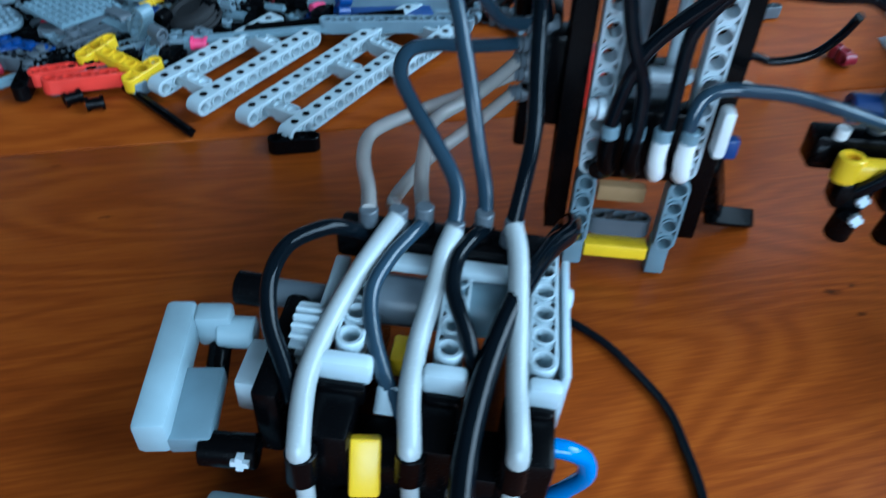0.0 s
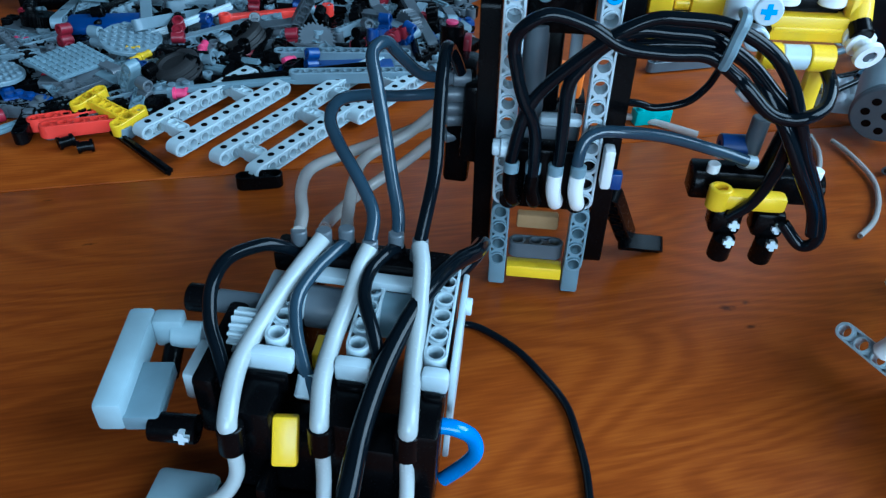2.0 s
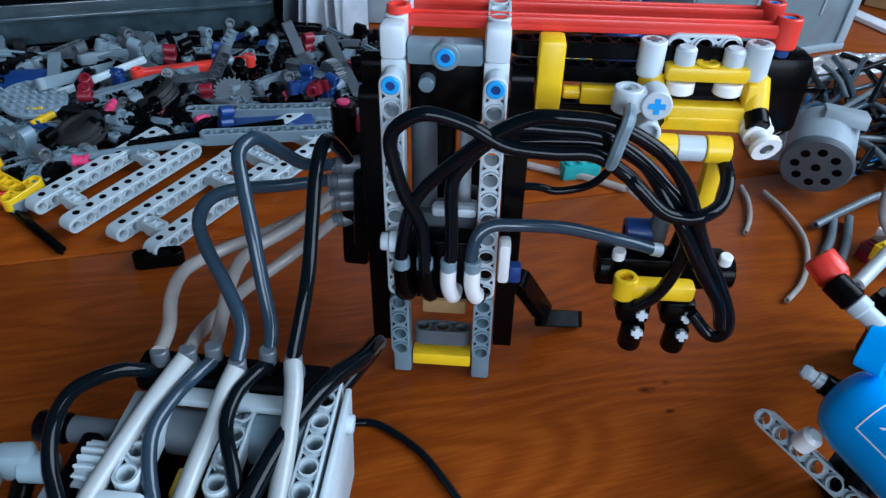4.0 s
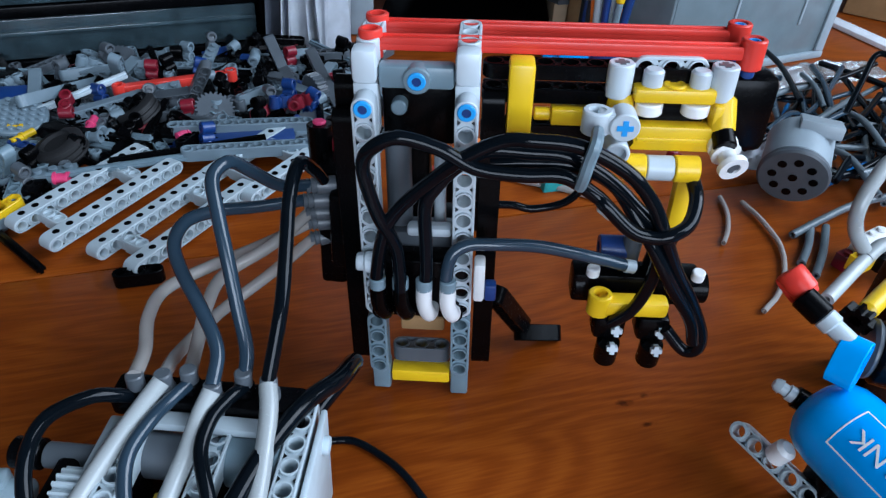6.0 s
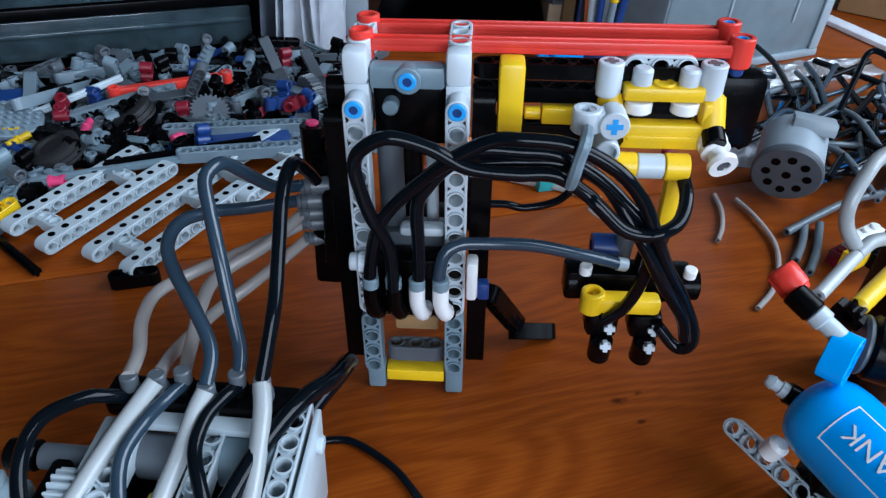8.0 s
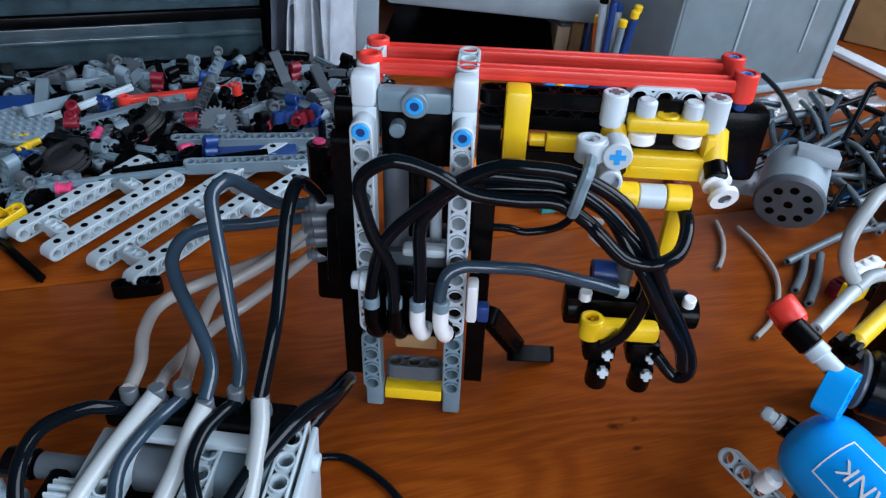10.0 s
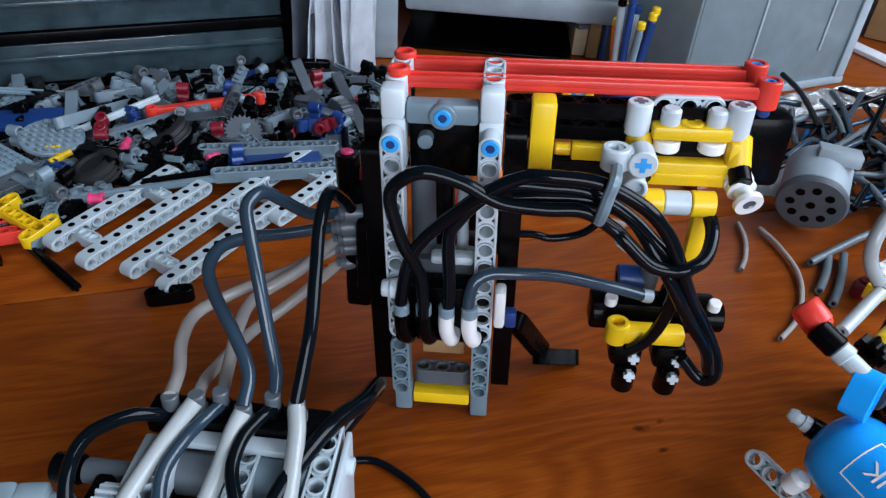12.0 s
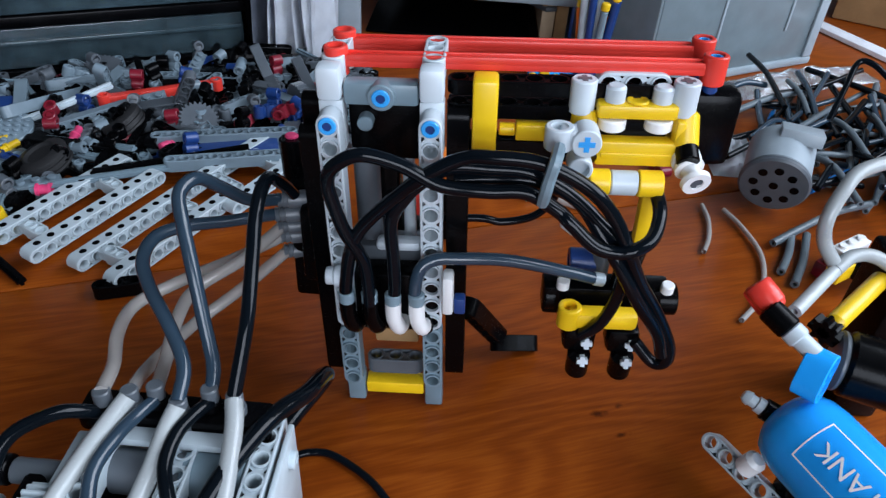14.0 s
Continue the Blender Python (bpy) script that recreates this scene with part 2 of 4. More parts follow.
def liftarm(bm, p, along, axis, n, w=3.7, th=3.7, seg=16):
    """A studless beam: n holes 8 mm apart from p, running along, its holes on axis, with rims and bow-tie recesses."""
    X = V(along).normalized()
    Z = (V(axis) - X * V(axis).dot(X)).normalized()
    Y = Z.cross(X)
    p = V(p)
    L = 8 * (n - 1)

    def W(x, y, z):
        return bm.verts.new(p + X * x + Y * y + Z * z)

    def stadium(h, z):
        pts = []
        for k in range(seg // 2 + 1):
            a = math.pi / 2 + math.pi * k / (seg // 2)
            pts.append((h * math.cos(a), h * math.sin(a)))
        for k in range(seg // 2 + 1):
            a = -math.pi / 2 + math.pi * k / (seg // 2)
            pts.append((L + h * math.cos(a), h * math.sin(a)))
        return [W(x, y, z) for x, y in pts]

    def bridge(a, b, smooth=False):
        m = len(a)
        for k in range(m):
            bm.faces.new((a[k], a[(k + 1) % m], b[(k + 1) % m], b[k])).smooth = smooth

    lo, hi = stadium(w, -th + 0.3), stadium(w, th - 0.3)
    bridge(lo, hi)
    for z, edge in ((th, hi), (-th, lo)):
        top = stadium(w - 0.3, z)
        inn = stadium(w - 0.85, z)
        dep = stadium(w - 0.85, z * 0.72)
        bridge(edge, top)
        bridge(top, inn)
        bridge(inn, dep)
    for i in range(n):
        c = 8 * i
        rings = []
        for r, z in ((3.05, th * 0.72), (3.05, th), (2.5, th), (2.5, -th), (3.05, -th), (3.05, -th * 0.72)):
            rings.append([W(c + r * math.cos(2 * math.pi * k / seg), r * math.sin(2 * math.pi * k / seg), z) for k in range(seg)])
        for a, b in zip(rings, rings[1:]):
            bridge(a, b, a is rings[2])
        for z, ring in ((th * 0.72, rings[0]), (-th * 0.72, rings[-1])):
            outer = []
            for k in range(seg):
                ca, sa = math.cos(2 * math.pi * k / seg), math.sin(2 * math.pi * k / seg)
                end = (i == 0 and ca < -0.01) or (i == n - 1 and ca > 0.01)
                t = (w - 0.8) if end else min(4 / max(abs(ca), 1e-6), (w - 0.8) / max(abs(sa), 1e-6))
                t = max(t, 3.06)
                outer.append(W(c + t * ca, t * sa, z))
            bridge(ring, outer)
    return bm


def axle(bm, p0, p1, r=2.3):
    d, s, u = basis(V(p1) - V(p0))
    prof = [(r, 0.85), (0.85, 0.85), (0.85, r), (-0.85, r), (-0.85, 0.85), (-r, 0.85), (-r, -0.85), (-0.85, -0.85), (-0.85, -r), (0.85, -r), (0.85, -0.85), (r, -0.85)]
    a = [bm.verts.new(V(p0) + s * x + u * y) for x, y in prof]
    b = [bm.verts.new(V(p1) + s * x + u * y) for x, y in prof]
    for k in range(12):
        bm.faces.new((a[k], a[(k + 1) % 12], b[(k + 1) % 12], b[k]))
    bm.faces.new(a[::-1])
    bm.faces.new(b)
    return bm


def gear(bm, c, axis, r, th, teeth):
    d, s, u = basis(axis)
    a, b = [], []
    for k in range(teeth * 4):
        rr = r if k % 4 in (0, 1) else r - 1.7
        an = 2 * math.pi * k / (teeth * 4)
        o = (s * math.cos(an) + u * math.sin(an)) * rr
        a.append(bm.verts.new(V(c) + o - d * th / 2))
        b.append(bm.verts.new(V(c) + o + d * th / 2))
    m = len(a)
    for k in range(m):
        bm.faces.new((a[k], a[(k + 1) % m], b[(k + 1) % m], b[k]))
    for ring, sg in ((a, -1), (b, 1)):
        inn = [bm.verts.new(V(c) + (v.co - V(c) - d * sg * th / 2) * (2.6 / r) + d * sg * th / 2) for v in ring]
        for k in range(m):
            bm.faces.new((ring[k], ring[(k + 1) % m], inn[(k + 1) % m], inn[k]))
        bm.faces.new([bm.verts.new(v.co - d * sg * 2) for v in inn])
    return bm


def finish(name, bm, material):
    bmesh.ops.recalc_face_normals(bm, faces=bm.faces[:])
    me = bpy.data.meshes.new(name)
    bm.to_mesh(me)
    bm.free()
    me.materials.append(material)
    me.polygons.foreach_set("use_smooth", [True] * len(me.polygons))
    me.set_sharp_from_angle(angle=radians(38))
    return me


def thing(name, at, label, category, group="", kind=""):
    ob = new(name)
    ob.matrix_basis = Matrix.Translation(V(at) * 0.001)
    ob.empty_display_size = 0.01
    return tagged(ob, label, category, group, kind)


TOWER = Matrix(((0.99866, 0.00105, -0.05168, -0.00077), (0.0, 0.99979, 0.02031, 0.00030), (0.05169, -0.02028, 0.99846, 0.01491), (0, 0, 0, 1)))
MM = Matrix.Scale(0.001, 4)


def part(name, bm, material, parent, label="", m=None):
    """Links a bmesh, drawn in millimetres, as one mesh object under a thing or a part."""
    bmesh.ops.transform(bm, matrix=(m @ MM) if m is not None else MM, verts=bm.verts)
    ob = new(name, finish(name, bm, material))
    ob.parent = parent
    if parent.parent is None:
        ob.matrix_parent_inverse = parent.matrix_basis.inverted()
    return tagged(ob, label)


def single(name, bm, material, label, category, group="", kind="", m=None):
    """A thing of one mesh, drawn in millimetres."""
    bmesh.ops.transform(bm, matrix=(m @ MM) if m is not None else MM, verts=bm.verts)
    bmesh.ops.recalc_face_normals(bm, faces=bm.faces[:])
    co = [v.co for v in bm.verts]
    c = Vector((sum(v.x for v in co) / len(co), sum(v.y for v in co) / len(co), min(v.z for v in co)))
    bmesh.ops.translate(bm, vec=-c, verts=bm.verts)
    ob = new(name, finish(name, bm, material))
    ob.location = c
    return tagged(ob, label, category, group, kind)


def B():
    return bmesh.new()


# ---- room ----
def structure(name, boxes, material, label, cat):
    bm = B()
    for b in boxes:
        box(bm, *[v * 1000 for v in b], bev=0)
    return single(name, bm, material, label, cat, kind="structure")


structure("floor", [(-1.5, 1.1, -1.5, 1.5, -0.8, -0.75)], FLOORWOOD, "brown wooden floor under the table", "floor")
structure("ceiling", [(-1.5, 1.1, -1.5, 1.5, 1.65, 1.7)], CEIL, "grey painted ceiling of the room", "ceiling")
structure("wall_north", [(-1.4, 1.1, 1.4, 1.5, -0.75, 1.65)], PAINT, "plain dark grey painted wall behind the table", "wall")
structure("wall_west", [(-1.5, -1.4, -1.5, 1.5, -0.75, 1.65)], PAINT, "plain dark grey painted side wall", "wall")
structure("wall_east", [(1.0, 1.1, -1.4, -0.59, -0.75, 1.65), (1.0, 1.1, 0.55, 1.4, -0.75, 1.65), (1.0, 1.1, -0.59, 0.55, -0.75, 0.38), (1.0, 1.1, -0.59, 0.55, 1.32, 1.65)], PAINT, "dark grey painted wall with a window opening", "wall")
# The opening is added to suit the rear fill lamp.
structure("wall_south", [(-1.4, -0.22, -1.5, -1.4, -0.75, 1.65), (0.92, 1.1, -1.5, -1.4, -0.75, 1.65), (-0.22, 0.92, -1.5, -1.4, -0.75, 0.19), (-0.22, 0.92, -1.5, -1.4, 0.97, 1.65)], PAINT, "dark grey painted wall with an added opening at the fill lamp", "wall")

# ---- table: two long boards with an open joint ----
TURNED = pose(0, 0, 0, 0, 0, 20.6)
table = thing("table", (0, 0, -750), "orange-brown varnished pine table of wide boards", "table")
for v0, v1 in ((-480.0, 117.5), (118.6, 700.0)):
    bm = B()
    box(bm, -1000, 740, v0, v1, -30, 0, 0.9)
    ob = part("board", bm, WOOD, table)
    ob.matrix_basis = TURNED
for lx, ly in ((-930, -420), (680, -420), (-930, 640), (680, 640)):
    bm = B()
    box(bm, lx - 30, lx + 30, ly - 30, ly + 30, -750, -30, 2)
    ob = part("leg", bm, WOOD, table)
    ob.matrix_basis = TURNED

# ---- the robot arm's tower ----
arm = thing("robot_arm", (-1, 0, 0), "grey, black and yellow pneumatic robot arm built of toy beams", "toy robot")
T = TOWER


def tp(name, bm, material, label="", parent=None):
    return part(name, bm, material, parent or arm, label, T)


def tbox(name, x0, x1, y0, y1, z0, z1, material, bev=0.6, label="", parent=None):
    return tp(name, box(B(), x0, x1, y0, y1, z0, z1, bev), material, label, parent)


def tcyl(name, p0, p1, r, material, hole=0, label="", parent=None, ch=0.4):
    return tp(name, cyl(B(), p0, p1, r, 20, ch, hole), material, label, parent)


def tbeam(name, p, along, axis, n, material, th=3.7, label="", parent=None):
    return tp(name, liftarm(B(), p, along, axis, n, 3.7, th), material, label, parent)


def blue_pin(c, d, parent):
    d = V(d).normalized()
    bm = cyl(B(), V(c) - d * 3, V(c) + d * 0.5, 2.9, 18, 0.3, 1.5)
    p = tp("pin", bm, PINBLUE, "bright blue connector pin", parent)
    bm = B()
    axle(bm, V(c) - d * 1.2, V(c) + d * 0.2, 1.7)
    tp("slot", bm, BLUE, "dark blue slot", p)


for sx in (-16, 16):
    post = tbeam("upright", (sx, 3.7, 36), (0, 0, 1), (0, 1, 0), 11, LBG_LIT, label="long pale grey beam with round holes")
    low = tbeam("lower_upright", (sx, 4.3, 4), (0, 0, 1), (0, 1, 0), 4, MGREY, label="short mid grey beam with round holes")
    tbox("foot", sx - 3.6, sx + 3.6, 4.6, 11.8, -14.0 - 0.05 * sx, 0.5, MGREY, 0.9, parent=low)
    tbox("head", sx - 3.9, sx + 3.9, 5.5, 13.5, 121.5, 132.5, LBG_LIT, 1.6)
    tbox("neck", sx - 3.9, sx + 3.9, 7.6, 13.5, 104, 121.2, LBG_LIT, 0.5)
    tbeam("top_link", (sx, 17.5, 128.6), (0, 1, 0), (0, 0, 1), 3, LBG_LIT)
    blue_pin((sx, -0.2, 116), (0, -1, 0), post)
tbox("crossbar", -11.9, 11.9, 7.5, 14.5, 119.5, 127, MGREY, 1.4, "blue-grey crossbar")
cb = tcyl("boss", (0.3, 11, 123.2), (0.3, 5.5, 123.2), 4.4, MGREY)
blue_pin((0.3, 5.3, 123.2), (0, -1, 0), cb)
tbox("gearbox", -12, 12, 14.8, 30, 97, 119, BLACK, 1.0, "black gearbox block")
tcyl("stub", (-6, 15, 112), (-6, 10, 112), 2.6, MGREY)
for sx in (-24.3, 24.3):
    tbeam("side_beam", (sx, 12, 3), (0, 0, 1), (1, 0, 0), 15 if sx > 0 else 14, BLACK, label="long black beam")
    tbeam("side_beam", (sx, 20.2, 3), (0, 0, 1), (1, 0, 0), 15, BLACK, label="long black beam")
tbeam("base_bar", (-8, 11.5, 3.5), (1, 0, 0), (0, 0, 1), 3, DBG, label="dark grey bar with holes")
# Yellow piece given brown, since little light reaches the tower's base.
tbox("base_block", -9, 9, 17, 22, 9, 16, CARD, 1.0, "yellow block coloured dim brown for shade")
tbox("base_plate", -11.9, 11.9, 5, 12, -9, -3, YELLOW, 0.7, "yellow plate")
tbox("valve_housing", -13, 19, 1.5, 12, 30, 57, BLACK, 1.8, "black valve housing")
tbox("valve_housing", -12, 12, 12.2, 24, 34, 62, DBG, 1.8)
for ex in (-13, 13):
    tcyl("knuckle", (ex, 3, 36), (ex, -3, 36), 3.8, BLACK)
tbox("connector", -4, 12, 4, 10, 65.5, 69.5, LBG_LIT, 1.6, "light grey connector block")
tcyl("cylinder", (-7.5, 17, 64), (-7.5, 17, 100), 4.6, DBG, label="smoky pneumatic cylinder")
tcyl("rod", (7, 18, 62), (7, 18, 98), 2.2, LBG_LIT)
tbox("rear_block", -13, 3, 24.2, 34, 62, 95, BLACK, 1.5)
tbox("pump_body", -12, 12, 24, 38, 40, 60, BLACK, 2.0)
tcyl("axle_cap", (-12, -4.5, 60.5), (-17.6, -4.5, 60.5), 3.8, LBG_LIT, 1.6, "pale grey bush")
tcyl("axle_cap", (-17.8, -4.5, 60.5), (-20.6, -4.5, 60.5), 3.2, LBG_LIT)
tbox("bracket", 20.2, 24.2, -8, -1, 47, 63.5, WHITE, 1.2, "white bracket")
tbox("bracket_pin", 24.3, 28.4, -6, -1.5, 46, 53, BLUE, 0.8, "blue pin")
# slanted black leg
for p, q in (((30, 20, 27), (43, 40, -7)), ((43, 38, -9), (58, 43, -13))):
    n = max(2, round((V(q) - V(p)).length / 8) + 1)
    tbeam("leg", p, V(q) - V(p), (0.3, 0.8, 0.6), n, BLACK)
# sideways boom
arm_label = "black boom beam"
tp("boom_beam", liftarm(B(), (24, 17.5, 123.8), (1, 0, 0), (0, 0, 1), 10, 3.7, 2.5), BLACK, arm_label)
tp("boom_beam", liftarm(B(), (24, 15.5, 116.8), (1, 0, 0), (0, 0, 1), 10, 3.7, 2.4), BLACK, arm_label)
tbox("boom_bar", 20.5, 27.8, 10, 16, 108.4, 113.2, YELLOW, 0.6)
tcyl("boom_bar", (37.4, 13, 110.6), (42.6, 13, 110.6), 2.2, YELLOW)
tbox("boom_bar", 42.8, 57, 10, 16, 107.8, 113.4, YELLOW, 0.6)
tbeam("boom_beam", (24, 17, 102.5), (1, 0, 0), (0, 0, 1), 6, BLACK)
tbox("orange_plate", 22, 27.8, 20, 26, 104, 109.5, ORANGE, 0.5)
tbox("yellow_block", 28.6, 36.6, 8, 18, 103.5, 128.4, YELLOW, 1.2, "yellow block")
for ly, lz in ((20, 133), (36, 132.6)):
    ln = tbox("red_link", -15.5, 103, ly - 2.2, ly + 2.2, lz - 5.0, lz - 1.4, RED, 0.6, "long red steering link")
    tbox("rail", -12, 100, ly - 2.4, ly - 1.4, lz - 3.0, lz - 0.6, RED, 0.4, parent=ln)
    tbox("rail", -12, 100, ly + 1.4, ly + 2.4, lz - 3.0, lz - 0.6, RED, 0.4, parent=ln)
    for lx in (-15.5, 103.5):
        tcyl("socket", (lx, ly, lz - 8), (lx, ly, lz + 1.5), 3.9, RED, 2.5, parent=ln)
    tcyl("link_pin", (103.5, ly, lz - 16), (103.5, ly, lz - 8.2), 2.4, BLUE, label="blue pin")
    tcyl("link_pin", (103.5, ly, lz - 7), (103.5, ly, lz + 1.0), 2.3, PINBLUE, 1.2, "blue pin end")
    tcyl("link_pin", (-15.5, ly, lz - 12), (-15.5, ly, lz - 7.5), 2.4, WHITE)
# gripper carriage
for cx in (63, 94.5):
    bush_ = tcyl("carriage_bush", (cx, 13, 117.5), (cx, 13, 128.5), 4.1, LBG_LIT, 0, "light grey bush")
    # Dark cross replaces the bore and paints the cross hole's shade.
    tp("axle_end", axle(B(), (cx, 13, 127), (cx, 13, 128.7), 2.2), DBG, "dark grey cross for a hole's shade", bush_)
tp("carriage_beam", liftarm(B(), (71, 19, 125.5), (1, 0, 0), (0, 1, 0), 3, 3.7, 3.0), LBG_LIT, "light grey beam with round holes")
clip = tbox("clip", 67.5, 92.5, 8.2, 15.8, 117, 121.8, YELLOW, 1.2, "yellow clip")
tcyl("clip_notch", (80, 12, 121.6), (80, 12, 122.6), 3.6, YELLOW, 2.2, parent=clip)
tbox("carriage_post", 92.6, 95.4, 7.5, 14, 101.5, 117, YELLOW, 0.6, "yellow upright plate")
for cx in (73, 87.5):
    bm = B()
    cyl(bm, (cx, 12.4, 117), (cx, 12.4, 127), 3.2, 16, 0.8)
    tp("clip_axle", bm, LBG_LIT, "light grey axle pin")
    tcyl("collar", (cx, 11.5, 112.8), (cx, 11.5, 116.6), 4.4, WHITE)
tbox("carriage_core", 70, 91, 12, 22, 104, 116, BLACK, 0.8)
tbox("carriage_body", 68.5, 94, 7, 15, 101.5, 110, YELLOW, 0.8, "yellow carriage body")
tbox("carriage_groove", 70, 92, 6.4, 8, 104.6, 106.4, YELLOW, 0.3)
for cx in (64, 96):
    tcyl("elbow", (cx, 14, 118), (cx + 0.5, 8.5, 107.5), 4.3, YELLOW, ch=1.2)
    tcyl("elbow_pin", (cx + 0.5, 10.5, 110), (cx + 1, 3.2, 105.5), 3.6, BLACK)
tcyl("roller", (66.5, 2.5, 98), (73.2, 2.5, 98), 4.4, YELLOW, 2.5, "yellow roller")
tcyl("roller", (82.2, 2.5, 98), (90, 2.5, 98), 4.4, YELLOW, 2.5, "yellow roller")
tcyl("roller_core", (73.4, 2.5, 98), (82, 2.5, 98), 4.1, LBG_LIT)
tbox("drop_arm", 85.5, 91.5, 5.5, 11, 71, 96, YELLOW, 1.6, "yellow drop arm")
tp("pulley", lathe(B(), (99.6, -1.5, 100.6), (97.6, 7, 103.6), [(2, 2.0), (0, 2.2), (0, 4.6), (1.8, 4.8), (2.0, 2.9), (6.2, 2.9), (6.4, 4.8), (8.2, 4.6), (8.2, 2.2)], 20), WHITE, "white spool")
# The spool's cross hole, its shade given as a dark grey cross.
tp("spool_cross", axle(B(), (99.4, -1.2, 100.7), (98.8, 1, 101.5), 2.3), DBG, "dark grey cross for a hole's shade")
tcyl("pulley", (97.5, 6, 104), (97, 9.5, 105), 4.8, WHITE, 2.4, "white pulley")
tcyl("pulley_axle", (98.5, 3, 102), (96, 14, 106), 2.0, LBG_LIT)
con = tbox("cross_block", 56, 63.5, -2.8, 3.6, 111.5, 118, LBG_LIT, 0.8, "light grey cross block")
tcyl("socket", (55.5, 0.5, 111), (55.5, 0.5, 118.4), 4.5, LBG_LIT, 2.7, parent=con)
tcyl("hub", (63.6, 4.5, 114.5), (63.6, -4.0, 114.5), 4.6, LBG_LIT, parent=con)
bm = B()
axle(bm, (63.6, -4.25, 114.5), (63.6, -2, 114.5), 2.5)
tp("cross", bm, PINBLUE, "bright blue axle end", con)
tcyl("bush", (63, -2, 104.5), (63, 6, 104.5), 4, LBG_LIT, 2.9)
tp("cable_tie", sweep(B(), [(55.0, -8.0, 115.3), (53.3, -17.6, 116.2), (52.1, -18.0, 110.9), (51.3, -17.8, 105.9), (50.9, -15.0, 100.2)], 1.9, 8), MGREY, "grey cable tie")
mo = tbox("motor", 96.5, 114.5, 16, 30, 97, 123, BLACK, 3.2, "black motor housing")
tcyl("motor_gear", (93, 23, 110), (96.4, 23, 110), 6, BLACK, parent=mo)
# gripper
grip = tbox("gripper_bar", 57, 104, 8, 19, 36, 49, BLACK, 1.6, "black gripper crossbar")
for cx in (62, 100):
    tcyl("bar_end", (cx - 4 if cx < 80 else cx, 13, 42), (cx if cx < 80 else cx + 7, 13, 42), 6.2, BLACK, 2.6, parent=grip)
    tcyl("white_bush", (cx + 2, 9, 48.5), (cx + 2, 8.5, 52.5), 2.4, WHITE, parent=grip)
tcyl("blue_bush", (66, 16, 56), (78, 16, 56), 5, BLUE, 2.5)
tcyl("hanger", (88, 9, 72), (86, 13, 47), 4.4, BLACK)
tcyl("hanger", (78, 14, 70), (77, 14, 49), 3.4, DBG)
arm_y = tbox("gripper_arm", 66, 91, -3, 4.2, 38.5, 45.5, YELLOW, 2.0, "yellow gripper arm")
tcyl("socket", (66.3, 0.6, 38), (66.3, 0.6, 47), 4.3, YELLOW, 2.6, parent=arm_y)
for cx in (72, 88):
    jaw = tbox("jaw", cx - 7, cx + 5, -3, 8, 27, 38.3, BLACK, 2.4, "black jaw")
    tcyl("tip", (cx - 0.6, -3.5, 29), (cx - 0.3, -0.5, 14.5), 4.3, BLACK, parent=jaw, ch=2.2)
    for ox, oy, oz in ((1.5, -4.6, 33), (0.2, -8.2, 27.5)):
        bm = B()
        axle(bm, (cx + ox, oy + 3, oz - 1), (cx + ox, oy, oz), 2.0)
        tp("axle_end", bm, LBG_LIT, "light grey axle end", jaw)

# ---- valve bank beside the tower ----
bank = thing("valve_bank", (-43, 30, 36), "black valve bank with ribbed hose barbs", "toy valve")
part("body", box(B(), -45, -34, 28, 46, 36, 90, 2.0), BLACK, bank)
part("body", box(B(), -38, -29, 16, 29, 54, 88, 2.0), BLACK, bank)
HOSE_ENDS = [(-46, 28, 67), (-46, 30, 58), (-46, 26, 73), (-46, 24, 80), (-44, 22, 88), (-42, 18, 100)]
for hx, hy, hz in HOSE_ENDS[:5]:
    bm = lathe(B(), (hx - 3, hy - 1, hz), (hx + 8, hy + 2, hz), [(0, 1.6), (0.5, 3), (2, 2.4), (2.2, 3.1), (4, 2.6), (4.2, 3.3), (11, 3.3)], 16)
    part("barb", bm, DBG, bank)
part("post", cyl(B(), (-46, 47, 80), (-47, 48.6, 99), 5), BLACK, bank)
part("post_cap", cyl(B(), (-47, 48.6, 99), (-47, 48.7, 100.4), 2.6), PINK, bank, "pink pin end")
part("red_side", box(B(), -41.5, -38.5, 44, 52, 82, 95, 0.8), DRED, bank)


# ---- hoses ----
def hose(pts, material, label, r=2.3, m=None, bore=0.0):
    return single("pneumatic_hose", sweep(B(), pts, r, 12, bore), material, label, "hose", "pneumatic hoses", m=m)


BH = "glossy black rubber hose bundled in front of the tower"
hose([(-13, -9, 52), (-13, -9, 60), (-10, -10, 76), (-5, -10, 86), (6, -11, 98), (16, -12, 107), (27, -12, 113), (36, -13, 114), (50, -14, 113), (64, -15, 106), (73, -15, 96), (79, -16, 84), (85, -15, 71), (93, -13, 57), (100, -12, 42), (101, -11, 33), (97, -9, 30), (90, -6, 37)], HOSE_BLACK, BH, m=T)
hose([(-5, -10, 53), (-5, -10, 60), (-6, -10, 72), (-11, -11, 84), (-14, -11, 95), (-15, -11, 103), (-12, -12, 109), (-4, -12, 113), (8, -12, 110), (20, -13, 104), (34, -14, 103), (46, -14, 103), (56, -14, 97), (60, -16, 94), (68, -18, 87), (75, -18, 85), (80, -18, 86), (86, -14, 88), (89, -6, 92), (89, 3, 95)], HOSE_BLACK, BH, m=T)
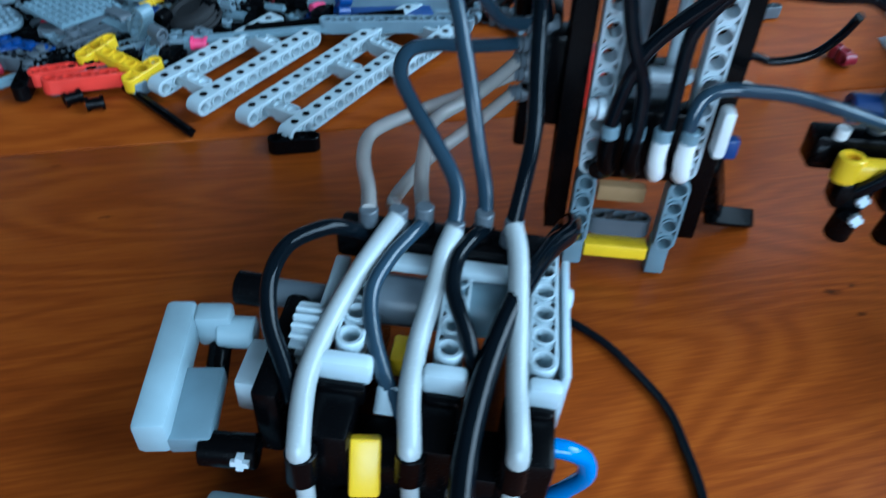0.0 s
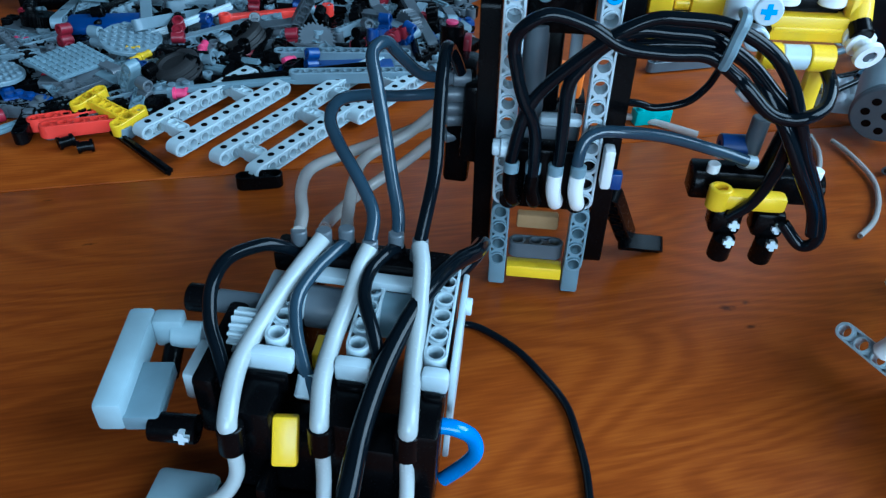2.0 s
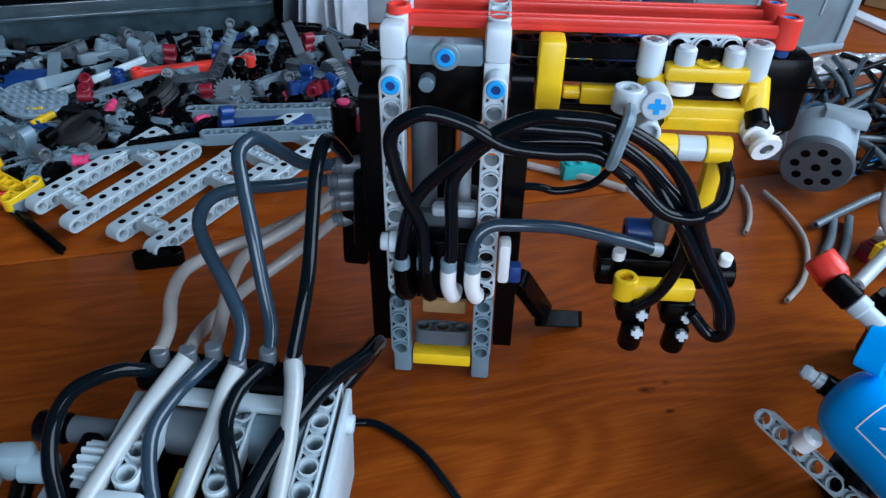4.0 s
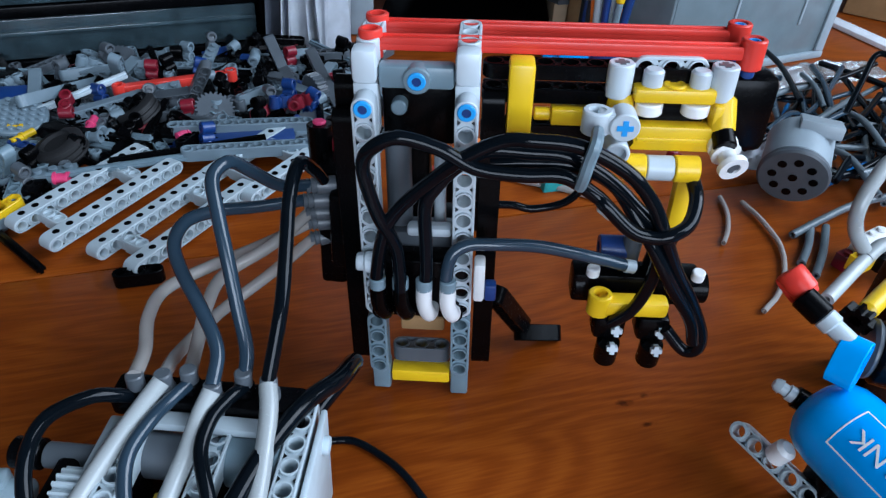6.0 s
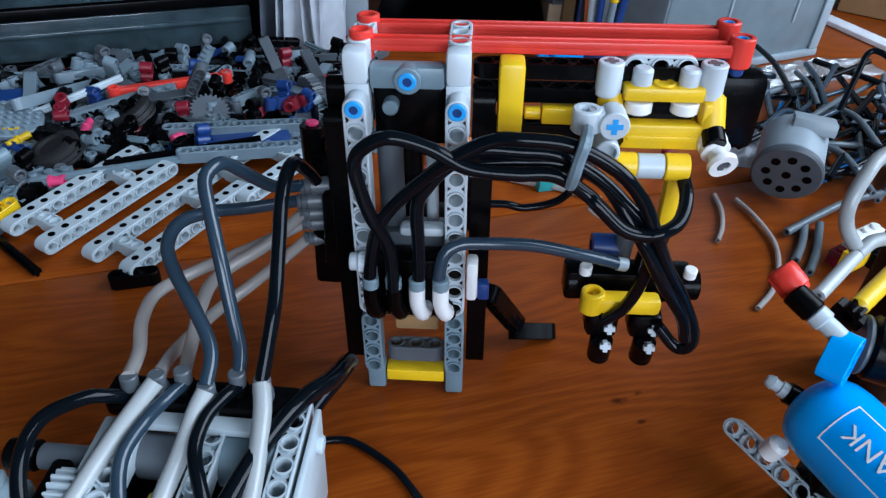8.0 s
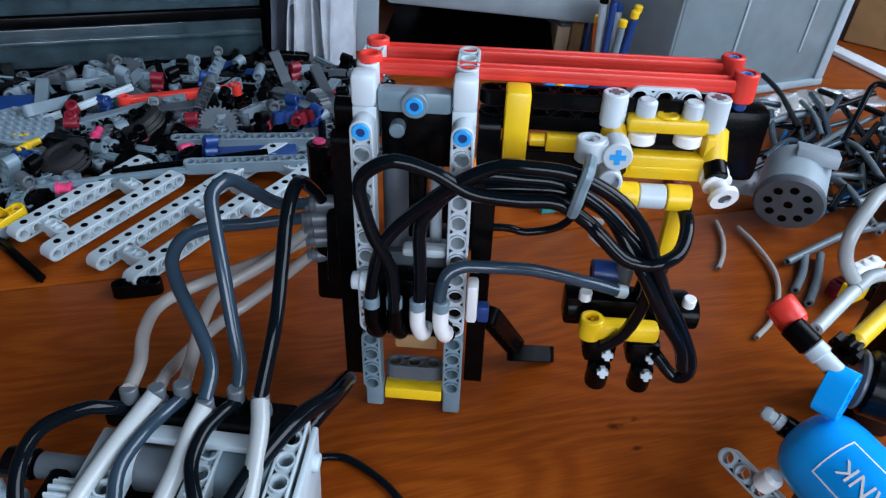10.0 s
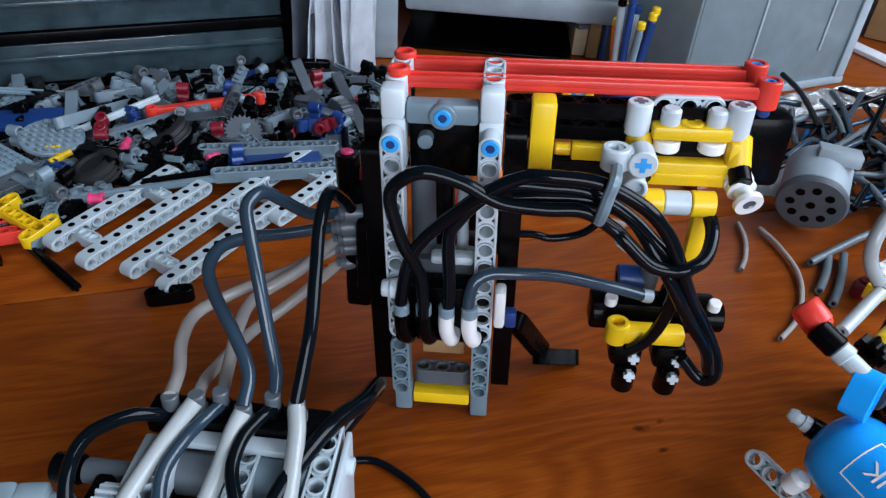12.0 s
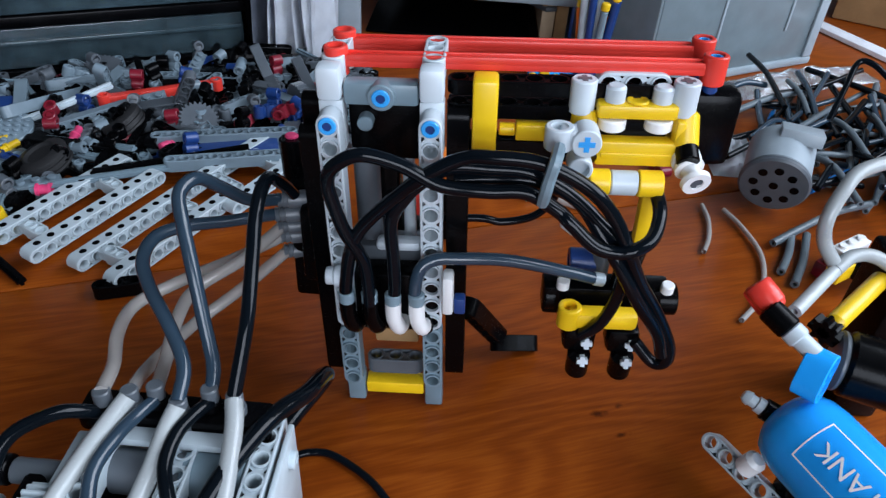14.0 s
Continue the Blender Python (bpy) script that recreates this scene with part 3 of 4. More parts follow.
hose([(3, -9, 52), (4, -9, 60), (4, -9, 72), (4, -10, 88), (8, -10, 96), (14, -10, 103), (23, -9, 108), (35, -9, 108), (47, -9, 107), (59, -10, 101), (69, -11, 92), (78, -13, 82), (80, -10, 64), (77, -6, 46), (71, -3, 36)], HOSE_BLACK, BH, m=T)
hose([(24, -8, 103), (36, -8, 104), (50, -9, 104), (62, -9, 98), (70, -12, 88), (76, -16, 80), (84, -17, 66), (94, -15, 50), (98, -13, 38)], HOSE_BLACK, BH, m=T)
hose([(11, -9, 52), (11, -8, 60), (13, -6, 66.5), (18, -4, 69), (26, -3, 69), (43, 1, 66), (63, 4, 60), (75, 6, 55.5)], HOSE_GREY, "slate grey hose running to the gripper", m=T)
hose([(18, 20, 70), (33, 24, 68), (41, 25, 66), (52, 25, 69), (58, 24, 76), (60, 20, 85)], HOSE_BLACK, "thin black hose behind the hose bundle", 1.5, T)
hose([(29, 182, 2.4), (48, 176, 2.4), (72, 171, 2.4), (97, 161, 2.4)], HOSE_CLEAR, "clear hose offcut behind the tower", 2.2, bore=1.1)
for hx, mt in ((-13, BLACK), (-5, BLACK), (3.2, WHITE), (11.5, WHITE)):
    bm = sweep(B(), [(hx, -9, 54), (hx, -8.6, 46), (hx + 1.5, -6, 39), (hx + 2, 1, 36)], 2.9, 12)
    single("hose_elbow", bm, mt, "white curved hose elbow" if mt is WHITE else "black curved hose elbow", "hose fitting", "hose elbows", m=T)
    single("hose_collar", cyl(B(), (hx, -9, 53), (hx, -9, 57.5), 2.9), MGREY, "grey hose collar above an elbow", "hose fitting", "hose collars", m=T)
single("hose_sleeve", cyl(B(), (58.5, -13.6, 93.5), (62.5, -13.4, 90), 2.5), LBG, "light grey sleeve on a black hose", "hose fitting", m=T)
single("hose_sleeve", cyl(B(), (74, 6, 55.8), (78, 6.5, 54.8), 2.5), LBG, "light grey sleeve at the gripper", "hose fitting", m=T)

WL = "milky white silicone hose between valve unit and tower"
hose([(-84, -54, 64), (-87, -40, 61), (-91, -27, 62), (-91, -13, 62), (-82, 1, 61), (-64, 14, 64), (-47, 28, 67)], HOSE_CLEAR, WL)
hose([(-76, -52, 63), (-80, -36, 54), (-77, -19, 51), (-74, -3, 47), (-61, 14, 51), (-47, 30, 58)], HOSE_CLEAR, WL)
hose([(-69, -50, 62), (-72, -35, 60), (-73, -20, 64), (-72, -4, 64), (-59, 11, 67), (-47, 26, 73)], HOSE_CLEAR, WL)
hose([(-60, -55, 64), (-61, -45, 69), (-68, -35, 75), (-77, -25, 82), (-82, -16, 86), (-81, -6, 88), (-74, 4, 86), (-63, 14, 82), (-47, 24, 80)], HOSE_GREY, "slate grey hose looping to the valve bank")
hose([(-52, -50, 62), (-53, -42, 67), (-57, -34, 78), (-61, -26, 91), (-65, -18, 102), (-68, -10, 109), (-65, -2, 110), (-61, 6, 102), (-54, 14, 92), (-45, 22, 88)], HOSE_GREY, "tall slate grey hose loop to the valve bank")
hose([(-44, -51, 64), (-42, -37, 82), (-43, -23, 94), (-44, -10, 105), (-44, 4, 108), (-42, 14, 100), (-40, 20, 92)], HOSE_BLACK, "straight black hose rising to the valve bank")

# ---- valve unit ----
vu = thing("valve_unit", (-60, -85, 0), "grey and black pneumatic valve unit on the table", "toy valve")
for bx in (-33.5, -57, -82):
    part("beam", liftarm(B(), (bx, -88, 48.3), (0, 1, 0), (0, 0, 1), 6), LBG, vu, "light grey beam with holes")
    part("beam_support", box(B(), bx - 3.6, bx + 3.6, -91, -46, 4, 44.3, 0.8), BLACK if bx < -40 else DBG, vu)
    part("valve_body", box(B(), bx - 8.5, bx + 4.5, -113, -92.5, 3, 44, 1.6), BLACK, vu, "black valve body")
part("rear_bar", box(B(), -93, -33, -57, -46, 48, 57, 1.8), BLACK, vu)
part("side_panel", box(B(), -28.6, -26.6, -92, -50, 6, 51.6, 0.6), LBG, vu, "thin light grey side panel")
part("side_pin", cyl(B(), (-27, -58, 44), (-24.6, -58, 44), 3.0, 18, 0.4, 1.6), LBG, vu)
for bx, hw in ((-32.6, 4.2), (-57, 5.6), (-83.5, 8.6)):
    part("end_block", box(B(), bx - hw, bx + hw, -97, -92.2, 43.4, 51.2, 1.5), LBG, vu, "light grey rounded end block")
    part("cap_joint", box(B(), bx - hw + 1, bx + hw - 1, -100, -97.2, 39, 45.5, 1.2), BLACK, vu)
part("cross_bar", box(B(), -80, -38, -63, -57.4, 50.5, 54, 1.0), LBG, vu, "light grey crossbar")
part("spacer", box(B(), -72, -65.5, -88, -79, 37, 44, 0.8), YELLOW, vu, "yellow spacer")
part("valve_stem", cyl(B(), (-70, -102, 40), (-70, -96, 44), 3.6, 18, 0.6), LBG, vu)
part("pump_cylinder", cyl(B(), (-80, -66, 43), (-37, -66, 43), 7.2, 24, 1.0), DBG, vu, "smoky dark pneumatic cylinder")
part("cylinder_cap", cyl(B(), (-57, -66, 43.5), (-37.5, -66, 43.5), 7.8, 24, 0.8), MGREY, vu)
part("cross_axle", cyl(B(), (-108, -70, 44), (-90, -70, 44), 4.0), DBG, vu)
part("cross_cap", cyl(B(), (-118, -70, 44), (-109, -70, 44), 4.8), BLACK, vu)
part("gear", gear(B(), (-93.5, -83, 44), (1, 0, 0), 8.2, 8, 18), LBG, vu, "light grey gear")
part("yellow_lever", box(B(), -3.8, 3.8, -2.0, 2.0, -7.5, 7.5, 1.0, Matrix.Translation((-73.5, -112.5, 33.5)) @ pose(0, 0, 0, -36, 0, 8)), YELLOW, vu, "yellow lever")
# Black filler added to darken the gap between the valve bodies.
part("valve_core", box(B(), -92, -30, -112, -97, 2, 33, 1.5), BLACK, vu)
part("front_block", box(B(), -97, -28, -128, -113.5, 0.4, 9, 1.5), BLACK, vu)
part("red_pin", cyl(B(), (-93, -100, 40), (-90.5, -100, 40), 2.4), DRED, vu, "dark red pin")
JOINTS = ((-84, -54), (-76, -52.5), (-69, -50), (-60, -55), (-52.3, -49.5), (-44, -51))
for k, (jx, jy) in enumerate(JOINTS):
    part("hose_joint", cyl(B(), (jx, jy - 0.5, 58), (jx, jy, 65), 2.7), DBG, vu, "dark grey hose joint")
    part("joint_base", cyl(B(), (jx, jy - 1, 50), (jx, jy - 0.5, 60), 3.3), BLACK if k % 2 == 0 else DBG, vu)
for cx, cy in ((-87.5, -116.5), (-62.5, -112.5), (-38, -110.5)):
    part("tee", cyl(B(), (cx, cy - 1, 33), (cx, cy, 43), 3.9), BLACK, vu, "black tee connector")
part("wedge", box(B(), -92.6, -88, -97, -58, 36, 50.4, 1.0), LBG, vu, "light grey side plate")
part("front_rib", box(B(), -80, -77, -124, -114, 9.2, 24, 0.8), BLACK, vu)
part("front_rib", box(B(), -54, -51, -122, -114, 9.2, 24, 0.8), BLACK, vu)
part("front_pad", box(B(), -116, -96, -137, -112, 0.3, 11, 2.2), CRANK, vu, "bluish grey base pad")
part("front_pin", cyl(B(), (-98, -127, 13), (-89, -128, 13), 3.2), RED, vu, "red pin")
# crank at its side
CRANK_M = Matrix.Translation((-0.1235, -0.0945, -0.002)) @ pose(0, 0, 0, 0, 0, 10.4)
part("crank_arm", box(B(), -9, -0.5, -21, 20, 33, 44.5, 1.7), CRANK, vu, "bluish grey crank arm", CRANK_M)
# Mid grey carries the shade on the crank's inner floor.
part("crank_arm", box(B(), -1.4, 9.0, -20.8, 1, 33, 39, 0.8), MGREY, vu, "crank's inner floor, greyed for shade", CRANK_M)
part("crank_bar", cyl(box(B(), -0.8, 9, 13, 19.6, 32.5, 44, 1.2), (5, 15, 37), (15, 14, 37), 4.6, 20, 0.6), CRANK, vu, "", CRANK_M)
part("crank_web", cyl(B(), (5, 2, 30), (5, 13, 33), 3.2, 16, 0.5), BLACK, vu, "", CRANK_M)
part("crank_pin", cyl(B(), (-114, -113, 32), (-100, -112, 32), 4.4, 20, 0.4, 2.2), BLACK, vu, "black crank pin")
part("pin_end", axle(B(), (-103, -117.2, 33.6), (-103, -113, 33), 2.2), LBG_LIT, vu, "light grey axle end")
part("crank_web", box(B(), -103, -96, -106, -70, 22, 47, 1.8), BLACK, vu)
part("crank_web", box(B(), -111.8, -103.2, -96, -80, 24, 36, 1.4), LBG, vu)

VL = "milky white hose lying over the valve unit"
hose([(-76, -54, 63), (-80, -61, 59), (-84, -70, 55), (-88, -84, 51), (-90, -100, 49), (-88, -116, 45), (-87.5, -117, 38)], HOSE_WHITE, VL, 2.85)
hose([(-60, -56, 63), (-62, -62, 59), (-63, -72, 55), (-65, -86, 50), (-65, -100, 48), (-63, -112, 44), (-62.5, -113, 38)], HOSE_WHITE, VL, 2.85)
hose([(-44, -52, 63), (-42, -60, 60), (-40.5, -76, 54), (-39.5, -94, 49), (-38, -110, 46), (-38, -111, 38)], HOSE_WHITE, VL, 2.85)
for cx, cy, dx in ((-87.5, -117, -15), (-62.5, -113, 2), (-38, -111, 2)):
    hose([(cx, cy, 33), (cx + 0.8, cy - 3, 24), (cx + 0.8 + dx * 0.3, cy - 7, 17), (cx + dx, cy - 11, 12)], HOSE_WHITE, "milky white hose below a tee connector", 2.3)
hose([(-84, -56, 57), (-88, -60, 62), (-93, -64, 65), (-101, -72, 65), (-104, -80, 60), (-102, -89, 54), (-97, -97, 49), (-92, -105, 45)], HOSE_BLACK, "black hose curling over the valve unit", 2.2)
hose([(-69, -52, 60), (-72, -58, 60), (-76, -65, 58), (-79, -75, 55), (-77, -85, 51), (-72, -95, 46), (-66, -103, 42)], HOSE_GREY, "slate grey hose curling over the valve unit", 2.2)
hose([(-52, -51, 60), (-55, -57, 61), (-58, -64, 60), (-58, -74, 58), (-53, -85, 54), (-48, -95, 46)], HOSE_BLACK, "black hose curling over the valve unit", 2.2)
hose([(-39, -40, 25), (-33, -27, 28), (-27.5, -18, 31), (-24, -15, 36), (-24, -22, 43), (-26, -36, 50), (-33, -50, 54.5), (-41, -70, 55), (-47, -92, 52), (-50, -114, 48), (-50, -135, 44), (-51, -156, 33), (-53, -174, 17), (-55, -188, 3.2)], HOSE_BLACK, "thick glossy black hose arching over the valve unit", 3.1)
hose([(-38, -103, 34), (-30, -102, 36), (-24, -102, 35.5), (-19.5, -101, 31), (-18, -101, 24), (-21, -100, 15), (-27, -100, 6)], HOSE_BLUE, "bright blue hose bent beside the valve unit", 2.5)
hose([(-36, -27, 1.6), (-30, -24.5, 1.6), (-21, -25, 1.6), (-6, -34, 1.6), (5, -46, 1.6), (14, -59, 1.6), (18, -73, 1.6), (21, -91, 1.6), (21, -120, 1.6), (14, -160, 1.6)], HOSE_BLACK, "thin black cable lying on the table", 1.5)

# ---- air tank ----
tank = thing("air_tank", (165, -45, 0), "bright blue air tank on a grey beam frame", "toy tank")
AX = V((0.43, -0.90, 0)).normalized()
BX = V((0.54, -0.84, 0)).normalized()
A0 = V((142.5, -17, 38.5))
RT = 16.5
prof = [(0, 3), (0.6, 7), (2.2, 11), (5, 14.3), (9, 15.9), (14, RT), (76, RT), (82, 15.6), (87, 13), (90, 8)]
part("vessel", lathe(B(), A0, A0 + AX * 90, prof, 40), AZURE, tank, "bright blue glossy vessel")
SIDE = V((-0.90, -0.43, 0))
bm = liftarm(B(), (127, -11.5, 12), BX, (-0.84, -0.54, 0.75), 11)
part("beam", bm, LBG, tank, "light grey beam with holes")
for k in (20, 44, 68):
    c = A0 + AX * k
    part("saddle", cyl(B(), (c.x + SIDE.x * 8, c.y + SIDE.y * 8, 12), (c.x - SIDE.x * 8, c.y - SIDE.y * 8, 12), 6), BLACK, tank)
    part("saddle_block", box(B(), c.x - 7, c.x + 7, c.y - 7, c.y + 7, 0.2, 28, 1.5), BLACK, tank)
part("white_pin", cyl(B(), (133.5, -25, 15), (136, -27, 24), 4.0, 20, 1.5), WHITE, tank, "white pin")
part("nipple", cyl(B(), (141, -21, 39.8), (134.5, -18, 41.6), 4.1), BLACK, tank)
part("nipple_tip", lathe(B(), (134.5, -18, 41.6), (128.5, -14.5, 43.4), [(0, 3), (2.5, 3), (2.7, 2.3), (5, 2.3), (5.2, 2.8), (7, 2.4), (8, 1.6)], 16), LBG, tank, "light grey barb")
# outlined writing on the vessel's top
up = (V((0, 0, 1)) * 0.79 + SIDE * 0.61).normalized()
tx = bpy.data.curves.new("lettering", "FONT")
tx.body, tx.size, tx.extrude, tx.align_x, tx.align_y = "P TANK", 0.0086, 0.00008, "RIGHT", "CENTER"
lett = new("lettering", tx)
xa = -AX
za = up
ya = za.cross(xa)
cpos = A0 + AX * 22 + up * (RT + 0.1)
bpy.context.view_layer.update()
me = bpy.data.meshes.new_from_object(lett.evaluated_get(bpy.context.evaluated_depsgraph_get()))
bpy.data.objects.remove(lett)
ob = new("lettering", me)
me.materials.append(WHITE)
me.transform(Matrix(((xa.x, ya.x, za.x, cpos.x * 0.001), (xa.y, ya.y, za.y, cpos.y * 0.001), (xa.z, ya.z, za.z, cpos.z * 0.001), (0, 0, 0, 1))))
ob.parent, ob.matrix_parent_inverse = tank, tank.matrix_basis.inverted()
tagged(ob, "white lettering")
bm = B()
for deg in (-30, 30):
    box(bm, 18, 66, -0.25, 0.25, RT - 0.4, RT + 0.1, 0, pose(0, 0, 0, deg))
for deg in range(-27, 28, 6):
    box(bm, 18, 18.5, -0.9, 0.9, RT - 0.4, RT + 0.1, 0, pose(0, 0, 0, deg))
fr = Matrix(((AX.x, -ya.x, za.x, A0.x), (AX.y, -ya.y, za.y, A0.y), (AX.z, -ya.z, za.z, A0.z), (0, 0, 0, 1)))
bmesh.ops.transform(bm, matrix=fr, verts=bm.verts)
part("label_outline", bm, WHITE, tank, "thin white label outline")
# valve head behind the vessel
bm = lathe(B(), (131.5, -2.5, 76.6), (125.5, 4, 81), [(0, 3.6), (0.8, 4.8), (4, 5.0), (8.6, 5.0), (9.4, 4.4), (9.5, 2.6), (6.5, 2.4)], 20)
box(bm, -3.2, 3.2, -5.6, 5.6, -6.2, 4.2, 2.0, Matrix.Translation((129, 0.2, 78.4)) @ pose(0, 0, 0, 30, 0, 44))
part("red_knob", bm, RED, tank, "translucent red knob")
part("coupling", cyl(B(), (129, -4, 76.6), (135.4, -10.4, 73.4), 4.6, 20, 0.6), BLACK, tank)
part("coupling_axle", cyl(cyl(B(), (135.4, -10.4, 73.4), (138.4, -13.4, 71.9), 4.1, 20, 0.5), (138, -13, 72), (143, -18, 69.6), 3.3), LBG, tank, "light grey axle")
part("blue_clamp", liftarm(B(), (144.5, -19.5, 67.5), (-0.22, -0.36, -0.9), (0.75, -0.6, 0.25), 2, 5.2, 4.4), AZURE, tank, "bright blue clamp")
part("drum", cyl(B(), (160, -8, 58), (186, -18, 58), 12, 28, 1.5), BLACK, tank, "black motor drum")
part("drum_ring", cyl(B(), (157, -7, 58), (160, -8, 58), 11, 28, 1.2), DBG, tank)
hose([(142, 2, 71), (150, 10, 73), (158, 18, 75), (165, 25, 76)], HOSE_WHITE, "pale grey hose stub beside the tank", 2.6, bore=1.2)
hose([(163, 24, 76), (156, 26, 85), (153, 26, 95), (157, 31, 104), (165, 38, 110), (185, 45, 112), (205, 46, 108)], HOSE_WHITE, "pale grey hose loop above the tank", 2.7)
hose([(162, 22, 76), (169, 27, 79), (178, 28, 79), (190, 24, 74)], HOSE_WHITE, "pale grey hose branch beside the tank", 2.7)
yr = thing("yellow_actuator", (176, 8, 0), "yellow and black toy actuator beside the tank", "toy part")
part("rod", cyl(B(), (156, 0, 68), (184, 27, 70), 3.5, 20, 1.5), YELLOW, yr)
part("block", box(B(), 186, 206, 18, 46, 0.2, 78, 2.0), BLACK, yr)
part("pinion", gear(B(), (154, -1, 66), (0.7, 0.6, 0.2), 6, 4, 8), BLACK, yr)

# ---- loose pieces of the heap ----
KINDS = {}


def proto(kind, build, material, label, cat):
    bm = build()
    bmesh.ops.transform(bm, matrix=MM, verts=bm.verts)
    KINDS[kind] = (finish(kind, bm, material), label, cat)


def lay(kind, m, name):
    me, label, cat = KINDS[kind]
    ob = new(name, me)
    ob.matrix_basis = m
    return tagged(ob, label, cat, "loose toy pieces")


def lattice(n, w, label, x, y, z, rz, rx, ry):
    """An open toy frame: two long beams joined by two short ones."""
    ob = tagged(new("open_lattice"), label, "toy frame", "loose toy pieces")
    ob.empty_display_size = 0.01
    key = "lattice%d" % n
    if key not in LATTICE:
        mats = []
        for name, bm in (("long_beam", liftarm(B(), (0, 0, 0), (1, 0, 0), (0, 1, 0), n, 4.1, 4.1)), ("cross_beam", box(liftarm(B(), (0, 8, 0), (0, 1, 0), (0, 0, 1), max(1, round(w / 8) - 1)), -3.2, 3.2, 3.8, w - 3.8, -3.0, 2.2, 0.3)), ("hole", cyl(B(), (0, 0, 3.2), (0, 0, 4.2), 1.9, 12, 0.1))):
            bmesh.ops.transform(bm, matrix=MM, verts=bm.verts)
            mats.append(finish(name, bm, BLACK if name == "hole" else LBG))
        LATTICE[key] = mats
    long_me, cross_me, dark_disc_me = LATTICE[key]
    for name, me, px, py in (("long_beam", long_me, 0, 0), ("long_beam", long_me, 0, w), ("cross_beam", cross_me, 12, 0), ("cross_beam", cross_me, 8 * n - 28, 0)):
        p = new(name, me)
        p.parent = ob
        p.location = (px * 0.001, py * 0.001, 0)
        if name == "long_beam":
            for k in range(n - 1):
                # Raised black disc, coloured for the darkness inside a hole.
                h = new("hole", dark_disc_me)
                h.parent = p
                h.location = (0.004 + 0.008 * k, 0, 0)
    ob.matrix_basis = pose(x * 0.001, y * 0.001, z * 0.001, rx, ry, rz)
    return ob


LATTICE = {}


def bent():
    bm = B()
    liftarm(bm, (0, 0, 0), (1, 0, 0), (0, 0, 1), 4)
    liftarm(bm, (24, 0, 0), (0.6, 0.8, 0), (0, 0, 1), 4)
    return bm


def pin_shape():
    return lathe(B(), (-8, 0, 0), (8, 0, 0), [(0, 1.9), (0.4, 2.5), (1.2, 2.3), (7, 2.3), (7.2, 3.0), (8.6, 3.0), (8.8, 2.3), (14.8, 2.3), (15.6, 2.5), (16, 1.9)], 14)


def bush():
    return lathe(B(), (-4, 0, 0), (4, 0, 0), [(2, 1.6), (0, 1.7), (0, 3.6), (1.4, 3.6), (1.5, 2.8), (6.4, 2.8), (6.5, 3.6), (8, 3.6), (8, 1.7), (6, 1.6)], 16)


def connector():
    bm = cyl(B(), (-4, 0, 0), (4, 0, 0), 3.7, 16, 0.4, 2.4)
    cyl(bm, (0, 4, -4), (0, 4, 4), 3.7, 16, 0.4, 2.4)
    cyl(bm, (0, 11, -4), (0, 11, 4), 3.7, 16, 0.4, 2.4)
    box(bm, -2, 2, 3, 11, -3, 3, 0.4)
    return bm


def tyre(r=15, w=12):
    bm = lathe(B(), (-w / 2, 0, 0), (w / 2, 0, 0), [(1.5, r * 0.5), (0, r * 0.62), (0.6, r * 0.9), (2, r), (3.4, r), (3.8, r - 1), (5, r - 1), (5.4, r), (6.8, r), (7.2, r - 1), (8.2, r - 1), (8.6, r), (w - 2, r), (w - 0.6, r * 0.9), (w, r * 0.62), (w - 1.5, r * 0.5)], 28)
    return bm


def grid_panel():
    bm = B()
    box(bm, -20, 20, -14, 14, -1.6, 0.4, 0.4)
    for i in range(6):
        for j in range(9):
            box(bm, -19 + j * 4.4, -16.6 + j * 4.4, -13 + i * 4.6, -10 + i * 4.6, 0.3, 1.4, 0)
    return bm


def dish():
    bm = lathe(B(), (0, 0, -1.6), (0, 0, 3), [(0, 18), (0.6, 19), (2.4, 19), (3.0, 18.5)], 32)
    for i in range(-3, 4):
        for j in range(-3, 4):
            if i * i + j * j < 11:
                cyl(bm, (i * 5, j * 5, 1.2), (i * 5, j * 5, 2.8), 1.7, 10, 0.2)
    return bm


def stud_brick():
    bm = box(B(), -12, 12, -4, 4, -4.5, 4.5, 0.4)
    for i in (-8, 0, 8):
        cyl(bm, (i, 0, 4.4), (i, 0, 6.2), 2.4, 14, 0.2)
        cyl(bm, (i, -4.1, 0), (i, -4.02, 0), 2.5, 14, 0.02)
    return bm


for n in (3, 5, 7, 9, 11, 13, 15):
    for cname, cm, word in (("grey", LBG_SHADED, "shaded grey"), ("dark", DBG, "dark grey"), ("black", BLACK, "black")):
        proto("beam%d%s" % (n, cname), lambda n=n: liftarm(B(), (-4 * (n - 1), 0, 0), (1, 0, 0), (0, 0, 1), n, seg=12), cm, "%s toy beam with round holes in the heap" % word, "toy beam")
for cname, cm, word in (("red", RED, "red"), ("blue", BLUE, "dark blue"), ("yellow", YELLOW, "yellow")):
    proto("beam5" + cname, lambda: liftarm(B(), (-16, 0, 0), (1, 0, 0), (0, 0, 1), 5, seg=12), cm, word + " toy beam with round holes in the heap", "toy beam")
